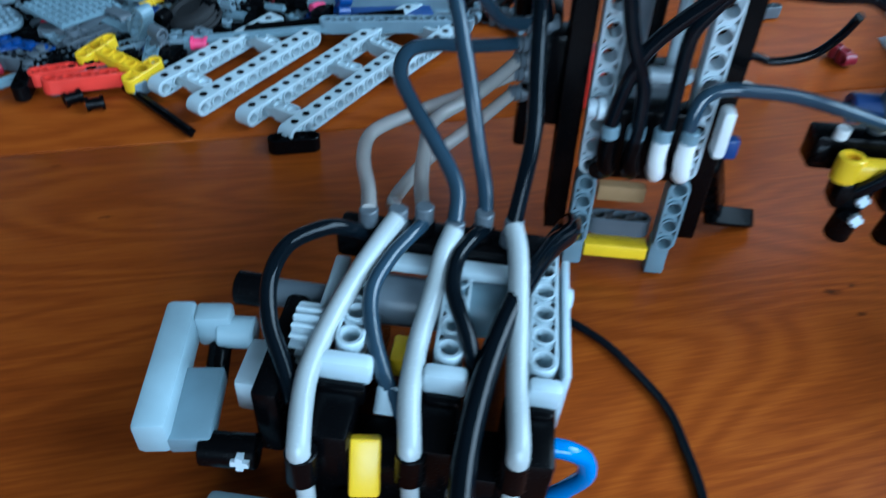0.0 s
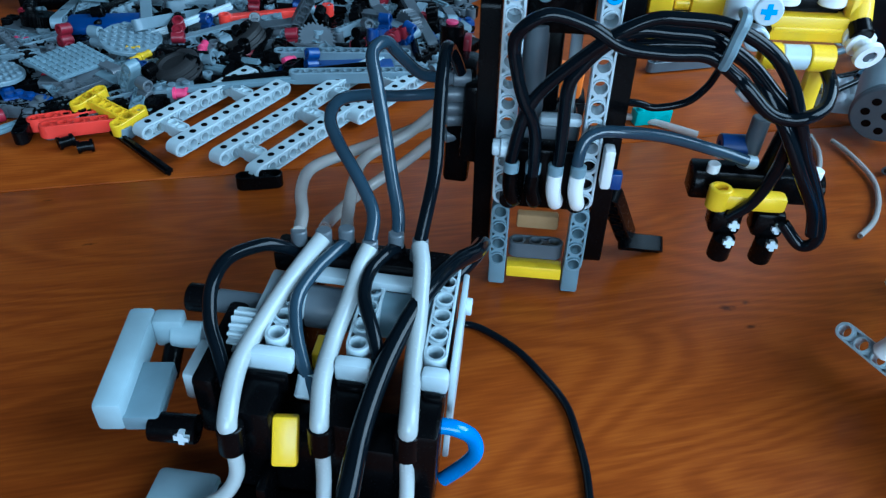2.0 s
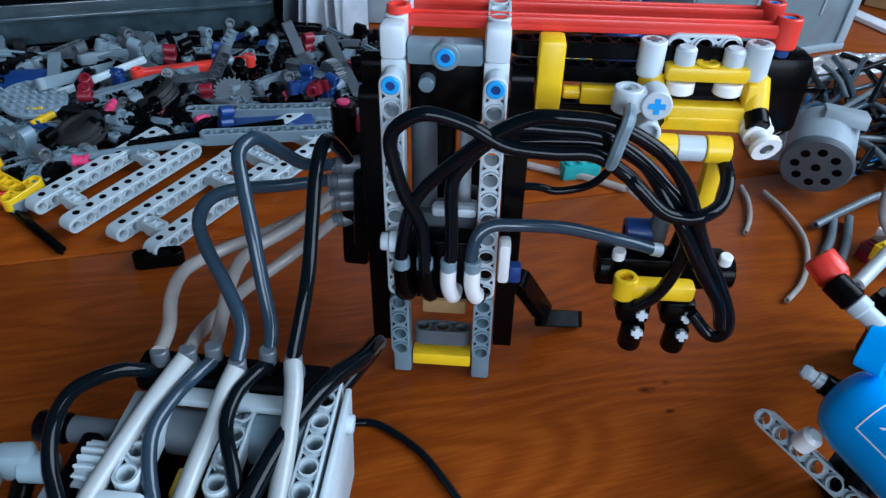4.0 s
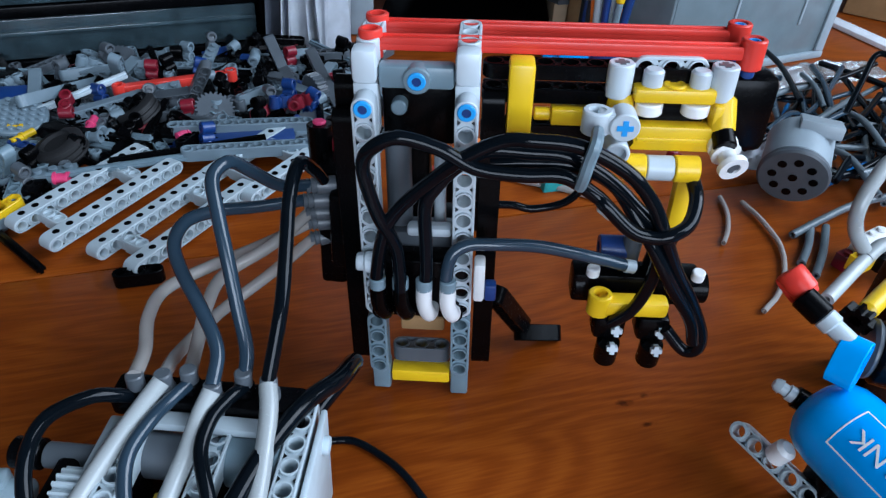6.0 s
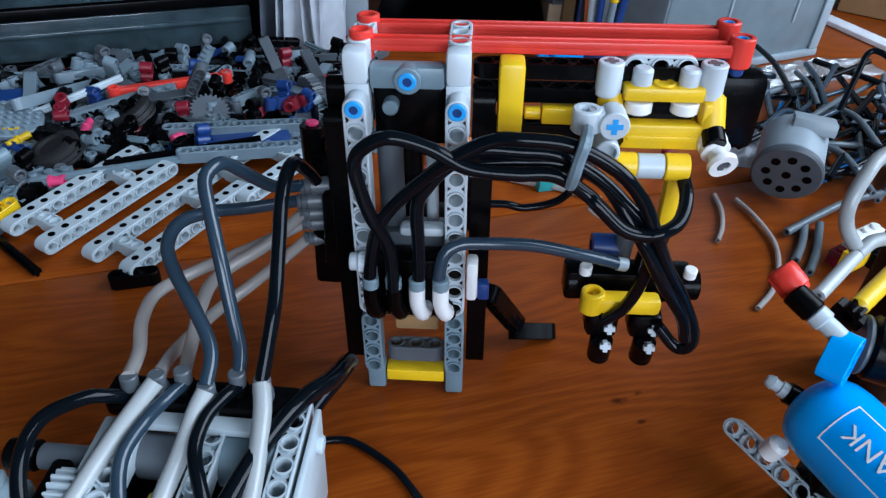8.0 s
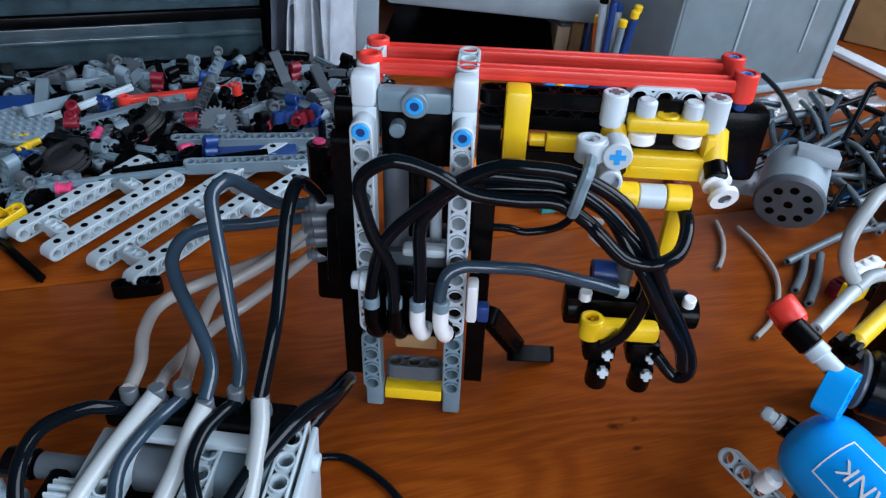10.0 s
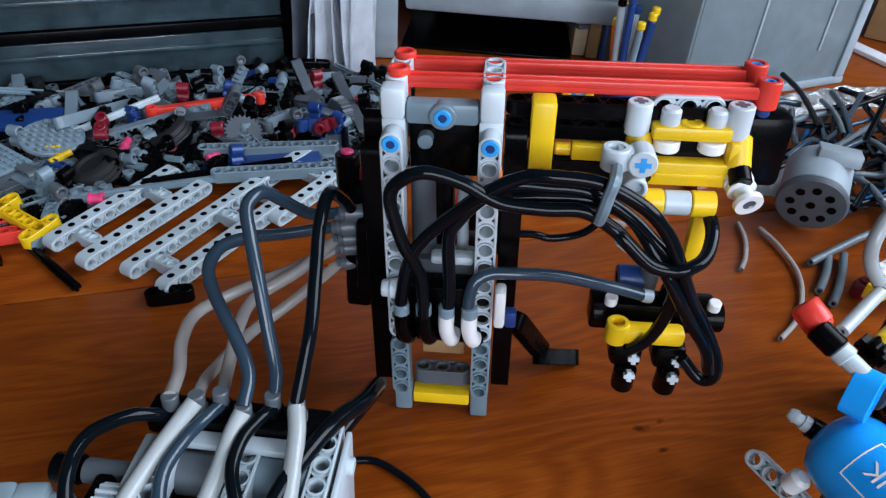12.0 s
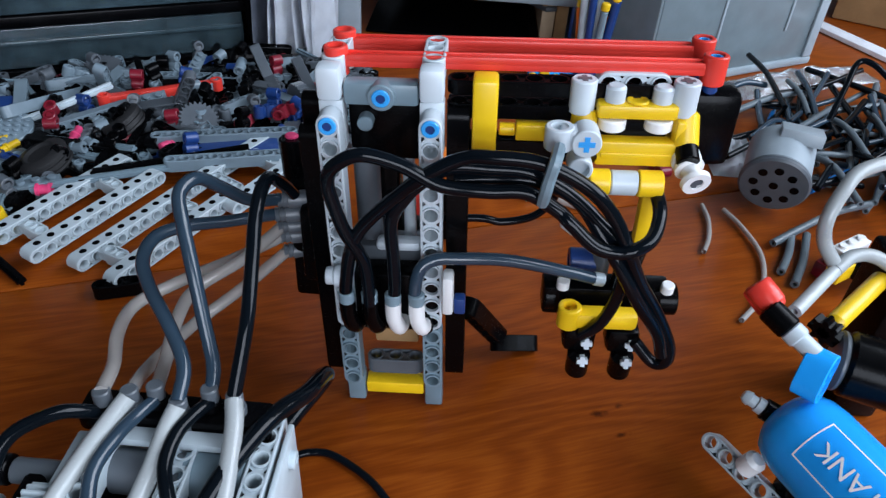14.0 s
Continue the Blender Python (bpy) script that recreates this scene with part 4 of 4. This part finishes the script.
for cname, cm, word in (("grey", LBG_SHADED, "shaded grey"), ("black", BLACK, "black"), ("red", DRED, "dark red"), ("white", WHITE, "white"), ("yellow", YELLOW, "yellow"), ("blue", BLUE, "dark blue"), ("dark", DBG, "dark grey"), ("pink", PINK, "pink")):
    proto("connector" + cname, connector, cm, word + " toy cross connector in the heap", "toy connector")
    proto("pin" + cname, pin_shape, cm, word + " toy connector pin in the heap", "toy pin")
    proto("bush" + cname, bush, cm, word + " toy axle bush in the heap", "toy bush")
    proto("brick" + cname, stud_brick, cm, word + " studded toy brick in the heap", "toy brick")
for L in (32, 56, 88):
    for cname, cm, word in (("black", BLACK, "black"), ("grey", MGREY, "grey"), ("white", LBG, "light grey")):
        proto("axle%d%s" % (L, cname), lambda L=L: axle(B(), (-L / 2, 0, 0), (L / 2, 0, 0)), cm, word + " toy cross axle in the heap", "toy axle")
for cname, cm, word in (("grey", MGREY, "grey"), ("dark", DBG, "dark grey"), ("black", BLACK, "black")):
    proto("gear" + cname, lambda: gear(B(), (0, 0, 0), (0, 0, 1), 12.5, 7, 24), cm, word + " toy gear wheel in the heap", "toy gear")
    proto("bent" + cname, bent, cm, word + " bent toy beam in the heap", "toy beam")
proto("bentwhite", bent, LBG_SHADED, "shaded grey bent toy beam in the heap", "toy beam")
proto("tyre", tyre, RUBBER, "black rubber toy wheel in the heap", "toy wheel")
proto("panel", grid_panel, MGREY, "grey grille panel in the heap", "toy plate")
proto("dish", dish, LBG_SHADED, "shaded grey round studded plate in the heap", "toy plate")
proto("plainpanel", lambda: box(B(), -24, 24, -9, 9, -2.5, 2.5, 1.2), BLUE, "dark blue smooth toy panel in the heap", "toy panel")
proto("redlink", lambda: box(cyl(cyl(B(), (-36, 0, -4), (-36, 0, 4), 4.2, 16, 0.4, 2.4), (36, 0, -4), (36, 0, 4), 4.2, 16, 0.4, 2.4), -34, 34, -3, 3, -3, 3, 0.6), RED, "long red toy link in the heap", "toy link")

def yoke():
    bm = B()
    liftarm(bm, (-16, 0, 0), (1, 0, 0), (0, 0, 1), 5)
    for x in (-16, 16):
        liftarm(bm, (x, -8, 0), (0, 1, 0), (0, 0, 1), 3)
    return bm


proto("frameyellow", yoke, YELLOW, "yellow forked toy connector at the edge of the heap", "toy connector")
NAMES = {"beam": "liftarm", "connector": "toy_connector", "pin": "toy_pin", "bush": "toy_bush", "brick": "toy_brick", "axle": "toy_axle", "gear": "toy_gear", "bent": "bent_liftarm", "tyre": "rubber_wheel", "frameyellow": "forked_connector", "panel": "grille_plate", "dish": "round_plate", "plainpanel": "smooth_plate", "redlink": "toy_link"}


def name_of(kind):
    for k in sorted(NAMES, key=len, reverse=True):
        if kind.startswith(k):
            return NAMES[k]
    return "toy_piece"


def put(kind, x, y, z, rz=0.0, rx=0.0, ry=0.0):
    return lay(kind, pose(x * 0.001, y * 0.001, z * 0.001, rx, ry, rz), name_of(kind))


# placed pieces at the front of the heap
lattice(11, 26, "light grey open toy frame with round holes", -191, 74, 7.2, 64, 2, -3)
lattice(11, 26, "light grey open toy frame with round holes", -144, 62, 6.0, 65, -2, -2)
lattice(9, 32, "wide light grey open toy frame with round holes", -106, 128, 7.5, 62, 2, -3)
put("beam3black", -141, 58, 3.9, 20)
put("frameyellow", -240, 99, 10, -24, 8, 4)
put("beam5red", -250, 84, 7, 35, 0, 4)
put("beam5red", -262, 92, 6, 40, 0, 3)
put("bushblack", -240, 70, 4, 30)
put("bushblack", -252, 72, 4, 50)
put("axle56black", -212, 74, 2.4, -35)
put("redlink", -186, 238, 19, 30, 0, 0)
put("axle88white", -246, 200, 18, 48, 0, -8)
put("dish", -264, 178, 17, 20, 8, 6)
put("panel", -285, 142, 16, 70, 10, 4)
put("dish", -322, 118, 14, 0, -6, 5)
put("plainpanel", -292, 200, 16, 20, 12, 0)
put("bushyellow", -258, 168, 14, 10)
put("pinyellow", -250, 160, 14, 70)
put("connectorblue", -240, 148, 12, 70)
put("tyre", -222, 150, 14, 30, 20, 70)
put("tyre", -196, 196, 16, 10, 30, 60)
put("connectorred", -236, 186, 18, 15, 30)
put("bushred", -310, 96, 6, 20)
put("connectorred", -298, 84, 7, 50)
put("axle88grey", -290, 78, 4, 60)
put("beam11grey", -128, 190, 16, 18, 4, 2)
put("beam11grey", -112, 168, 14, 20, 3, 2)
put("plainpanel", -118, 182, 12, 18)
put("geardark", -150, 205, 17, 20, 30, 12)
put("pinpink", -158, 178, 16, 60)
put("pinpink", -216, 176, 17, 100)
put("bushpink", -208, 122, 13, 10)
put("axle88black", -150, 160, 15, 28)
put("axle88grey", -176, 140, 14, 26)

rng = random.Random(7)
pool = (["beam%d%s" % (n, c) for n in (3, 3, 5, 5, 7, 9) for c in ("grey", "dark", "black", "black")] + ["connector" + c for c in ("grey", "grey", "black", "black", "dark", "dark", "red", "blue", "grey", "black", "black")] * 2
        + ["pin" + c for c in ("black", "grey", "blue", "black", "pink")] + ["bush" + c for c in ("grey", "dark", "red", "dark", "black", "grey")] * 2 + ["brick" + c for c in ("grey", "black", "dark", "blue", "black")]
        + ["axle%d%s" % (n, c) for n in (32, 56, 88) for c in ("black", "grey")] + ["gear" + c for c in ("grey", "dark", "black")] + ["bent" + c for c in ("white", "dark", "black", "grey")])
made = 0
while made < 620:
    x, y = rng.uniform(-370, -55), rng.uniform(80, 335)
    front = 96 if x < -200 else 96 + max(0, (x + 200)) * 0.62
    back = 236 + (x + 381) * 0.478 - 20 if x < -155 else 338
    if not front < y < back or (x > -215 and y < 150 + (x + 200) * 0.45) or (x > -90 and y < 190):
        continue
    edge = min(1, (y - front) / 60, (x + 380) / 50, (-45 - x) / 50)
    layer = rng.random() ** 1.15
    if x < -225 and y < 200:
        layer *= 0.45
    z = 4 + layer * 13 * max(0.1, edge)
    kind = rng.choice(pool)
    tilt = 24 * layer * max(0.15, edge)
    put(kind, x, y, z if kind != "tyre" else z + 4, rng.uniform(0, 360), rng.uniform(-tilt, tilt) + (70 if kind == "tyre" else 0) + (rng.choice((0, 90)) if layer > 0.4 else 0), rng.uniform(-tilt, tilt) * 0.6)
    made += 1

# ---- behind the tower on the other side: motor, hose offcuts, film bag ----
hub = thing("round_motor", (210, 178, 0), "grey round toy motor with a drilled face", "toy motor")
HD = V((-0.35, -0.9, -0.25)).normalized()
HC = V((205, 176, 23.5))
part("face", cyl(B(), HC, HC + HD * 5, 20, 32, 1.2), DRUM, hub, "dark grey drilled face")
part("housing", cyl(B(), HC - HD * 30, HC, 19, 32, 1.2), SHELF, hub, "light grey housing")
part("flat", box(B(), -12, 12, -10, 10, -4, 4, 1.0, Matrix.Translation(HC - HD * 18 + V((8, 2, 17))) @ pose(0, 0, 0, -12, 0, -20)), SHELF, hub)
d_, s_, u_ = basis(HD)
for k in range(9):
    rr = 0 if k == 0 else 11.5
    an = 2 * math.pi * k / 8
    c = HC + HD * 4.8 + (s_ * math.cos(an) + u_ * math.sin(an)) * rr
    # No bore here: a raised black disc paints the hole's inner shade.
    part("hole", cyl(B(), c, c + HD * 0.6, 2.6, 14, 0.1), BLACK, hub)
CUT = "grey hose offcut lying in the heap"
hose([(158, 128, 2.2), (164, 142, 2.2), (168, 160, 2.2), (168, 176, 2.2)], HOSE_CLEAR, "clear hose offcut lying on the table", 1.5, bore=0.8)
hose([(164, 73, 2.2), (176, 88, 2.2), (186, 110, 2.2), (190, 132, 2.4), (186, 156, 2.6), (180, 172, 2.6)], HOSE_CLEAR, "clear hose offcut lying on the table", 1.5, bore=0.8)
hose([(199, 139, 4), (220, 154, 6), (244, 170, 8), (268, 180, 10)], HOSE_CUT, CUT, 2.3, bore=1.2)
hose([(196, 114, 3), (206, 132, 3), (214, 152, 4)], HOSE_CUT, CUT, 2.3, bore=1.2)
hose([(200, 104, 3), (212, 126, 3), (222, 150, 4)], HOSE_CUT, CUT, 2.3, bore=1.2)
for k in range(105):
    a = rng.uniform(0.1, 1.7)
    cx, cy, cz = rng.uniform(226, 350), rng.uniform(195, 335), rng.uniform(3, 20)
    L = rng.uniform(40, 95)
    bend = rng.uniform(-12, 12)
    dx, dy = math.cos(a) * L / 2, math.sin(a) * L / 2
    hose([(cx - dx, cy - dy, cz), (cx + bend * 0.3, cy + bend, cz + rng.uniform(-2, 6)), (cx + dx, cy + dy, max(2.5, cz + rng.uniform(-8, 8)))], rng.choice((HOSE_CUT, HOSE_CUT, HOSE_BLACK, HOSE_BLACK, HOSE_GREY, HOSE_BLACK, HOSE_BLUE if k % 9 == 0 else HOSE_GREY)), CUT, rng.uniform(1.9, 2.4), bore=1.1)
hose([(262, 250, 30), (270, 262, 50), (276, 270, 63), (284, 266, 64), (296, 256, 56), (312, 246, 44), (330, 240, 30)], HOSE_BLACK, "black cable bending over the heap", 2.0)
hose([(300, 384, 12), (330, 330, 18), (345, 280, 22), (352, 250, 24)], HOSE_BLACK, "black cable lying over the heap", 2.4)
put("brickred", 226, 122, 5, 35)
put("brickred", 248, 110, 5, 35)
put("brickyellow", 224, 108, 14, 35)
put("brickblack", 236, 112, 14, 35)
put("brickwhite", 232, 124, 14, 35)
put("connectorred", 150, 208, 5, 20)
put("beam7dark", 100, 260, 5, 25)


single("studded_block", box(stud_brick(), -11, 11, -3.4, 3.4, -4.6, -4.5, 0, None), TEAL, "teal studded toy brick lying on the table", "toy brick", m=Matrix.Translation((0.070, 0.175, 0.0047)) @ pose(0, 0, 0, 0, 0, 20))
oa = thing("orange_toy", (11, 130, 0), "orange wedge on a black toy block behind the tower", "toy part")
part("base", box(B(), 0, 22, 122, 142, 0.3, 34, 1.2), BLACK, oa)
part("wedge", box(B(), 3, 19, 123, 137, 34.2, 52, 3.0), ORANGE, oa, "orange wedge")
part("red_plate", box(B(), -14, -0.4, 124, 140, 0.3, 30, 1.0), RED, oa, "red plate")


def crumpled(cx, cy, w, d, h, seed):
    bm = B()
    n = 26
    vs = [[bm.verts.new((cx + (i / n - 0.5) * w, cy + (j / n - 0.5) * d, 0.4 + h * max(0, math.sin(math.pi * i / n) * math.sin(math.pi * j / n)) ** 0.6 * (0.6 + 0.7 * abs(noise.noise(Vector((i * 0.27 + seed, j * 0.27, seed)))) + 0.12 * noise.noise(Vector((i * 0.9, j * 0.9, seed)))))) for j in range(n + 1)] for i in range(n + 1)]
    for i in range(n):
        for j in range(n):
            bm.faces.new((vs[i][j], vs[i + 1][j], vs[i + 1][j + 1], vs[i][j + 1]))
    bmesh.ops.solidify(bm, geom=bm.faces[:], thickness=0.4)
    return bm


single("film_bag", crumpled(0, 0, 150, 34, 12, 3.1), CLEAR, "crumpled clear film bag on the table", "plastic bag", m=Matrix.Translation((0.298, 0.383, 0)) @ pose(0, 0, 0, 0, 0, 24))
single("film_bag", crumpled(208, 236, 46, 40, 20, 8.1), PAPER, "small crumpled white film bag on the table", "plastic bag")

# ---- storage behind ----
DR = Matrix.Translation((-0.381, 0.240, 0)) @ pose(0, 0, 0, 0, 0, 25.5)
cab = thing("drawer_cabinet", (-381, 240, 0), "small black cabinet of smoky see-through drawers", "drawer cabinet")


def dp(name, mt, *b, bev=0.8, label=""):
    return part(name, box(B(), *b, bev), mt, cab, label, DR)


dp("back", BLACK, 0, 252, 150, 156, 0.3, 205)
dp("side", BLACK, 0, 5, 0, 150, 0.3, 205)
dp("side", BLACK, 247, 252, 0, 150, 0.3, 205)
for k in range(6):
    z = 39 * k
    dp("shelf", BLACK, 5.2, 246.8, 0, 150, 0.3 + z, 8 + z)
    if k < 5:
        dr = dp("drawer", DRAWER, 8, 244, 2, 5, 9 + z, 38 + z, label="smoky see-through drawer front")
        dp("drawer_lip", DRAWER, 8, 244, -1.5, 1.8, 27 + z, 30 + z)
        dp("drawer_tray", DBG, 8, 244, 12, 140, 9 + z, 11 + z)
        if k == 1:
            for y0, y1 in ((52, 78), (112, 150), (205, 226)):
                dp("label_strip", YELLOW, y0, y1, 5.4, 6.4, 12 + z, 20 + z, bev=0.3, label="yellow strip behind the drawer front")
        for j in range(9):
            bx = 14 + 25 * j + rng.uniform(-3, 3)
            part("contents", box(B(), bx, bx + rng.uniform(12, 24), 10, 40, 11.2 + z, 14 + z + rng.uniform(4, 20), 1.0), rng.choice((YELLOW, MGREY, DBG, LBG, BLUE, BLACK, BEIGE)), cab, "", DR)

for k in range(9):
    x = -152 + k * 5.6
    bend = 8 * math.sin(k * 1.3) + 4
    fan, deep = (22, 20) if k in (4, 7) else (13, 46)
    bm = B()
    cols = 10
    rows = []
    for i in range(cols + 1):
        z = 0.6 + i * 22
        off = bend * math.sin(i / cols * 2.2 + k * 0.4) + i * rng.uniform(-0.4, 0.6)
        rows.append((bm.verts.new((x + off, 336 + k * 1.2, z)), bm.verts.new((x + off + fan, 336 + deep + k, z))))
    for a, b in zip(rows, rows[1:]):
        bm.faces.new((a[0], a[1], b[1], b[0])).smooth = True
    bmesh.ops.solidify(bm, geom=bm.faces[:], thickness=0.9)
    single("paper_sleeve", bm, PAPER if k % 3 else PAPER_DARK, "white curling sheet standing on the table" if k % 3 else "grey plastic sleeve standing on the table", "paper", "standing sheets")

sh = thing("shelf_unit", (40, 470, 0), "grey plastic shelf unit with a dark opening", "shelf unit")
part("side", box(B(), -18, 18, 0, 280, 0.3, 240, 3), SHELF, sh, "pale grey side panel", Matrix.Translation((-0.093, 0.392, 0)) @ pose(0, 0, 0, 0, 0, 9))
part("side", box(B(), 124, 137, 425, 640, 0.3, 38, 3), SHELF, sh)
part("top", box(B(), -72, 140, 412, 640, 38.3, 60, 4), SHELF, sh)
part("upper_body", box(B(), -70, 134, 425, 630, 60.3, 240, 4), SHELF, sh)
# Black back and added floor sheet put the opening's shade into colour.
part("back", box(B(), -110, 123.8, 630, 640, 0.3, 38, 1), BLACK, sh)
part("inner_floor", box(B(), -76, 79, 424, 629, 0.3, 3, 0.6), BLACK, sh)
part("strap", box(B(), -7, 7, -80, 80, 0, 4, 0.8, Matrix.Translation((62, 510, 14)) @ pose(0, 0, 0, -9, 0, 20)), DBG, sh, "dark grey strap")
part("panel", box(B(), 80, 92, 440, 600, 0.4, 37, 1), BEIGE, sh, "beige board")
part("panel", box(B(), 92.4, 103, 436, 600, 0.4, 37, 1), CARD, sh, "tan board")
part("folder", box(B(), 105, 109, 432, 600, 0.4, 36, 1), BLUE, sh, "blue folder")
part("folder", box(B(), 112, 116, 430, 600, 0.4, 36, 1), PAPER, sh, "white folder")
part("folder", box(B(), 118, 121, 430, 600, 0.4, 36, 1), BLUE, sh, "blue folder")

bn = thing("storage_bin", (220, 460, 0), "smoky grey see-through storage bin", "storage bin")
BT = Matrix.Translation((0.160, 0.343, 0)) @ pose(0, 0, 0, 0, 0, 28.7)


def bp_(name, mt, *b, bev=1.5, label=""):
    return part(name, box(B(), *b, bev), mt, bn, label, BT)


bp_("front", BIN, 0, 178, 0, 3, 0.5, 150)
bp_("back", BIN, 0, 178, 120, 123, 0.5, 150)
bp_("side", BIN, -3, -0.1, 0, 123, 0.5, 150)
bp_("side", BIN, 178.1, 181, 0, 123, 0.5, 150)
bp_("base", BIN, 0, 178, 3.1, 119.9, 0.5, 4)
bp_("rim", SHELF, -6, 184, -4, -0.2, 140, 152)
bp_("foot_rim", SHELF, -4, 182, -3, 4, 0.3, 7)
bp_("corner_post", SHELF, 171, 181, -2.4, -0.2, 7.2, 139.8, bev=0.6)
for rx in (62, 138):
    bp_("front_rib", SHELF, rx, rx + 2.5, -1.2, -0.1, 34, 100, bev=0.4)
bp_("contents", SHELF, 12, 166, 30, 116, 4.2, 60, bev=6)
part("white_reel", cyl(B(), (96, 12, 128), (96, 28, 128), 76, 48, 2), WHITE, bn, "white round reel in the bin", BT)
pens = thing("pencil_pot", (114, 352, 0), "blue pencil pot full of pens and toy rods", "pencil pot")
part("pot", cyl(B(), (114, 352, 0.4), (114, 352, 30), 15, 28, 1.0, 12), BLUE, pens)
for k, (mt, tall) in enumerate(((BLUE, 70), (ORANGE, 52), (LBG, 66), (DBG, 74), (ORANGE, 58), (LBG, 76), (BLUE, 80), (MGREY, 62), (BLUE, 68))):
    ang = k * 0.7
    b0 = V((114 + 8 * math.cos(ang), 352 + 8 * math.sin(ang), 6))
    b1 = b0 + V((6 * math.cos(ang), 5 * math.sin(ang), tall - 6))
    pen = part("pen", cyl(B(), b0, b1, 2.9, 12, 0.8), mt, pens)
    part("pen_cap", cyl(B(), b1, b1 + V((0.3, 0, 6)), 3.4, 12, 0.8), (YELLOW, BLACK, BLUE, YELLOW)[k % 4], pen)
toy = thing("blue_toy", (80, 348, 0), "blue toy piece with yellow studs", "toy")
part("body", box(box(B(), 66, 92, 340, 358, 0.4, 14, 4), 78, 104, 342, 356, 8, 22, 4), AZURE, toy)
for k in range(3):
    part("stud", cyl(B(), (70 + 9 * k, 341, 6 + 4 * (k % 2)), (70 + 9 * k, 337.5, 6 + 4 * (k % 2)), 3.8, 14, 0.8), YELLOW, toy)
single("white_strip", box(B(), -95, 95, -9, 9, 0.4, 5, 1.0, Matrix.Translation((400, 455, 0)) @ pose(0, 0, 0, 0, 0, -64)), PAPER, "long white strip of card on the table", "strip")
single("cardboard_box", box(B(), 0, 220, 0, 160, 0.4, 260, 2, Matrix.Translation((390, 560, 0)) @ pose(0, 0, 0, 0, 0, -28)), CARD, "plain brown cardboard box behind the heap", "box")
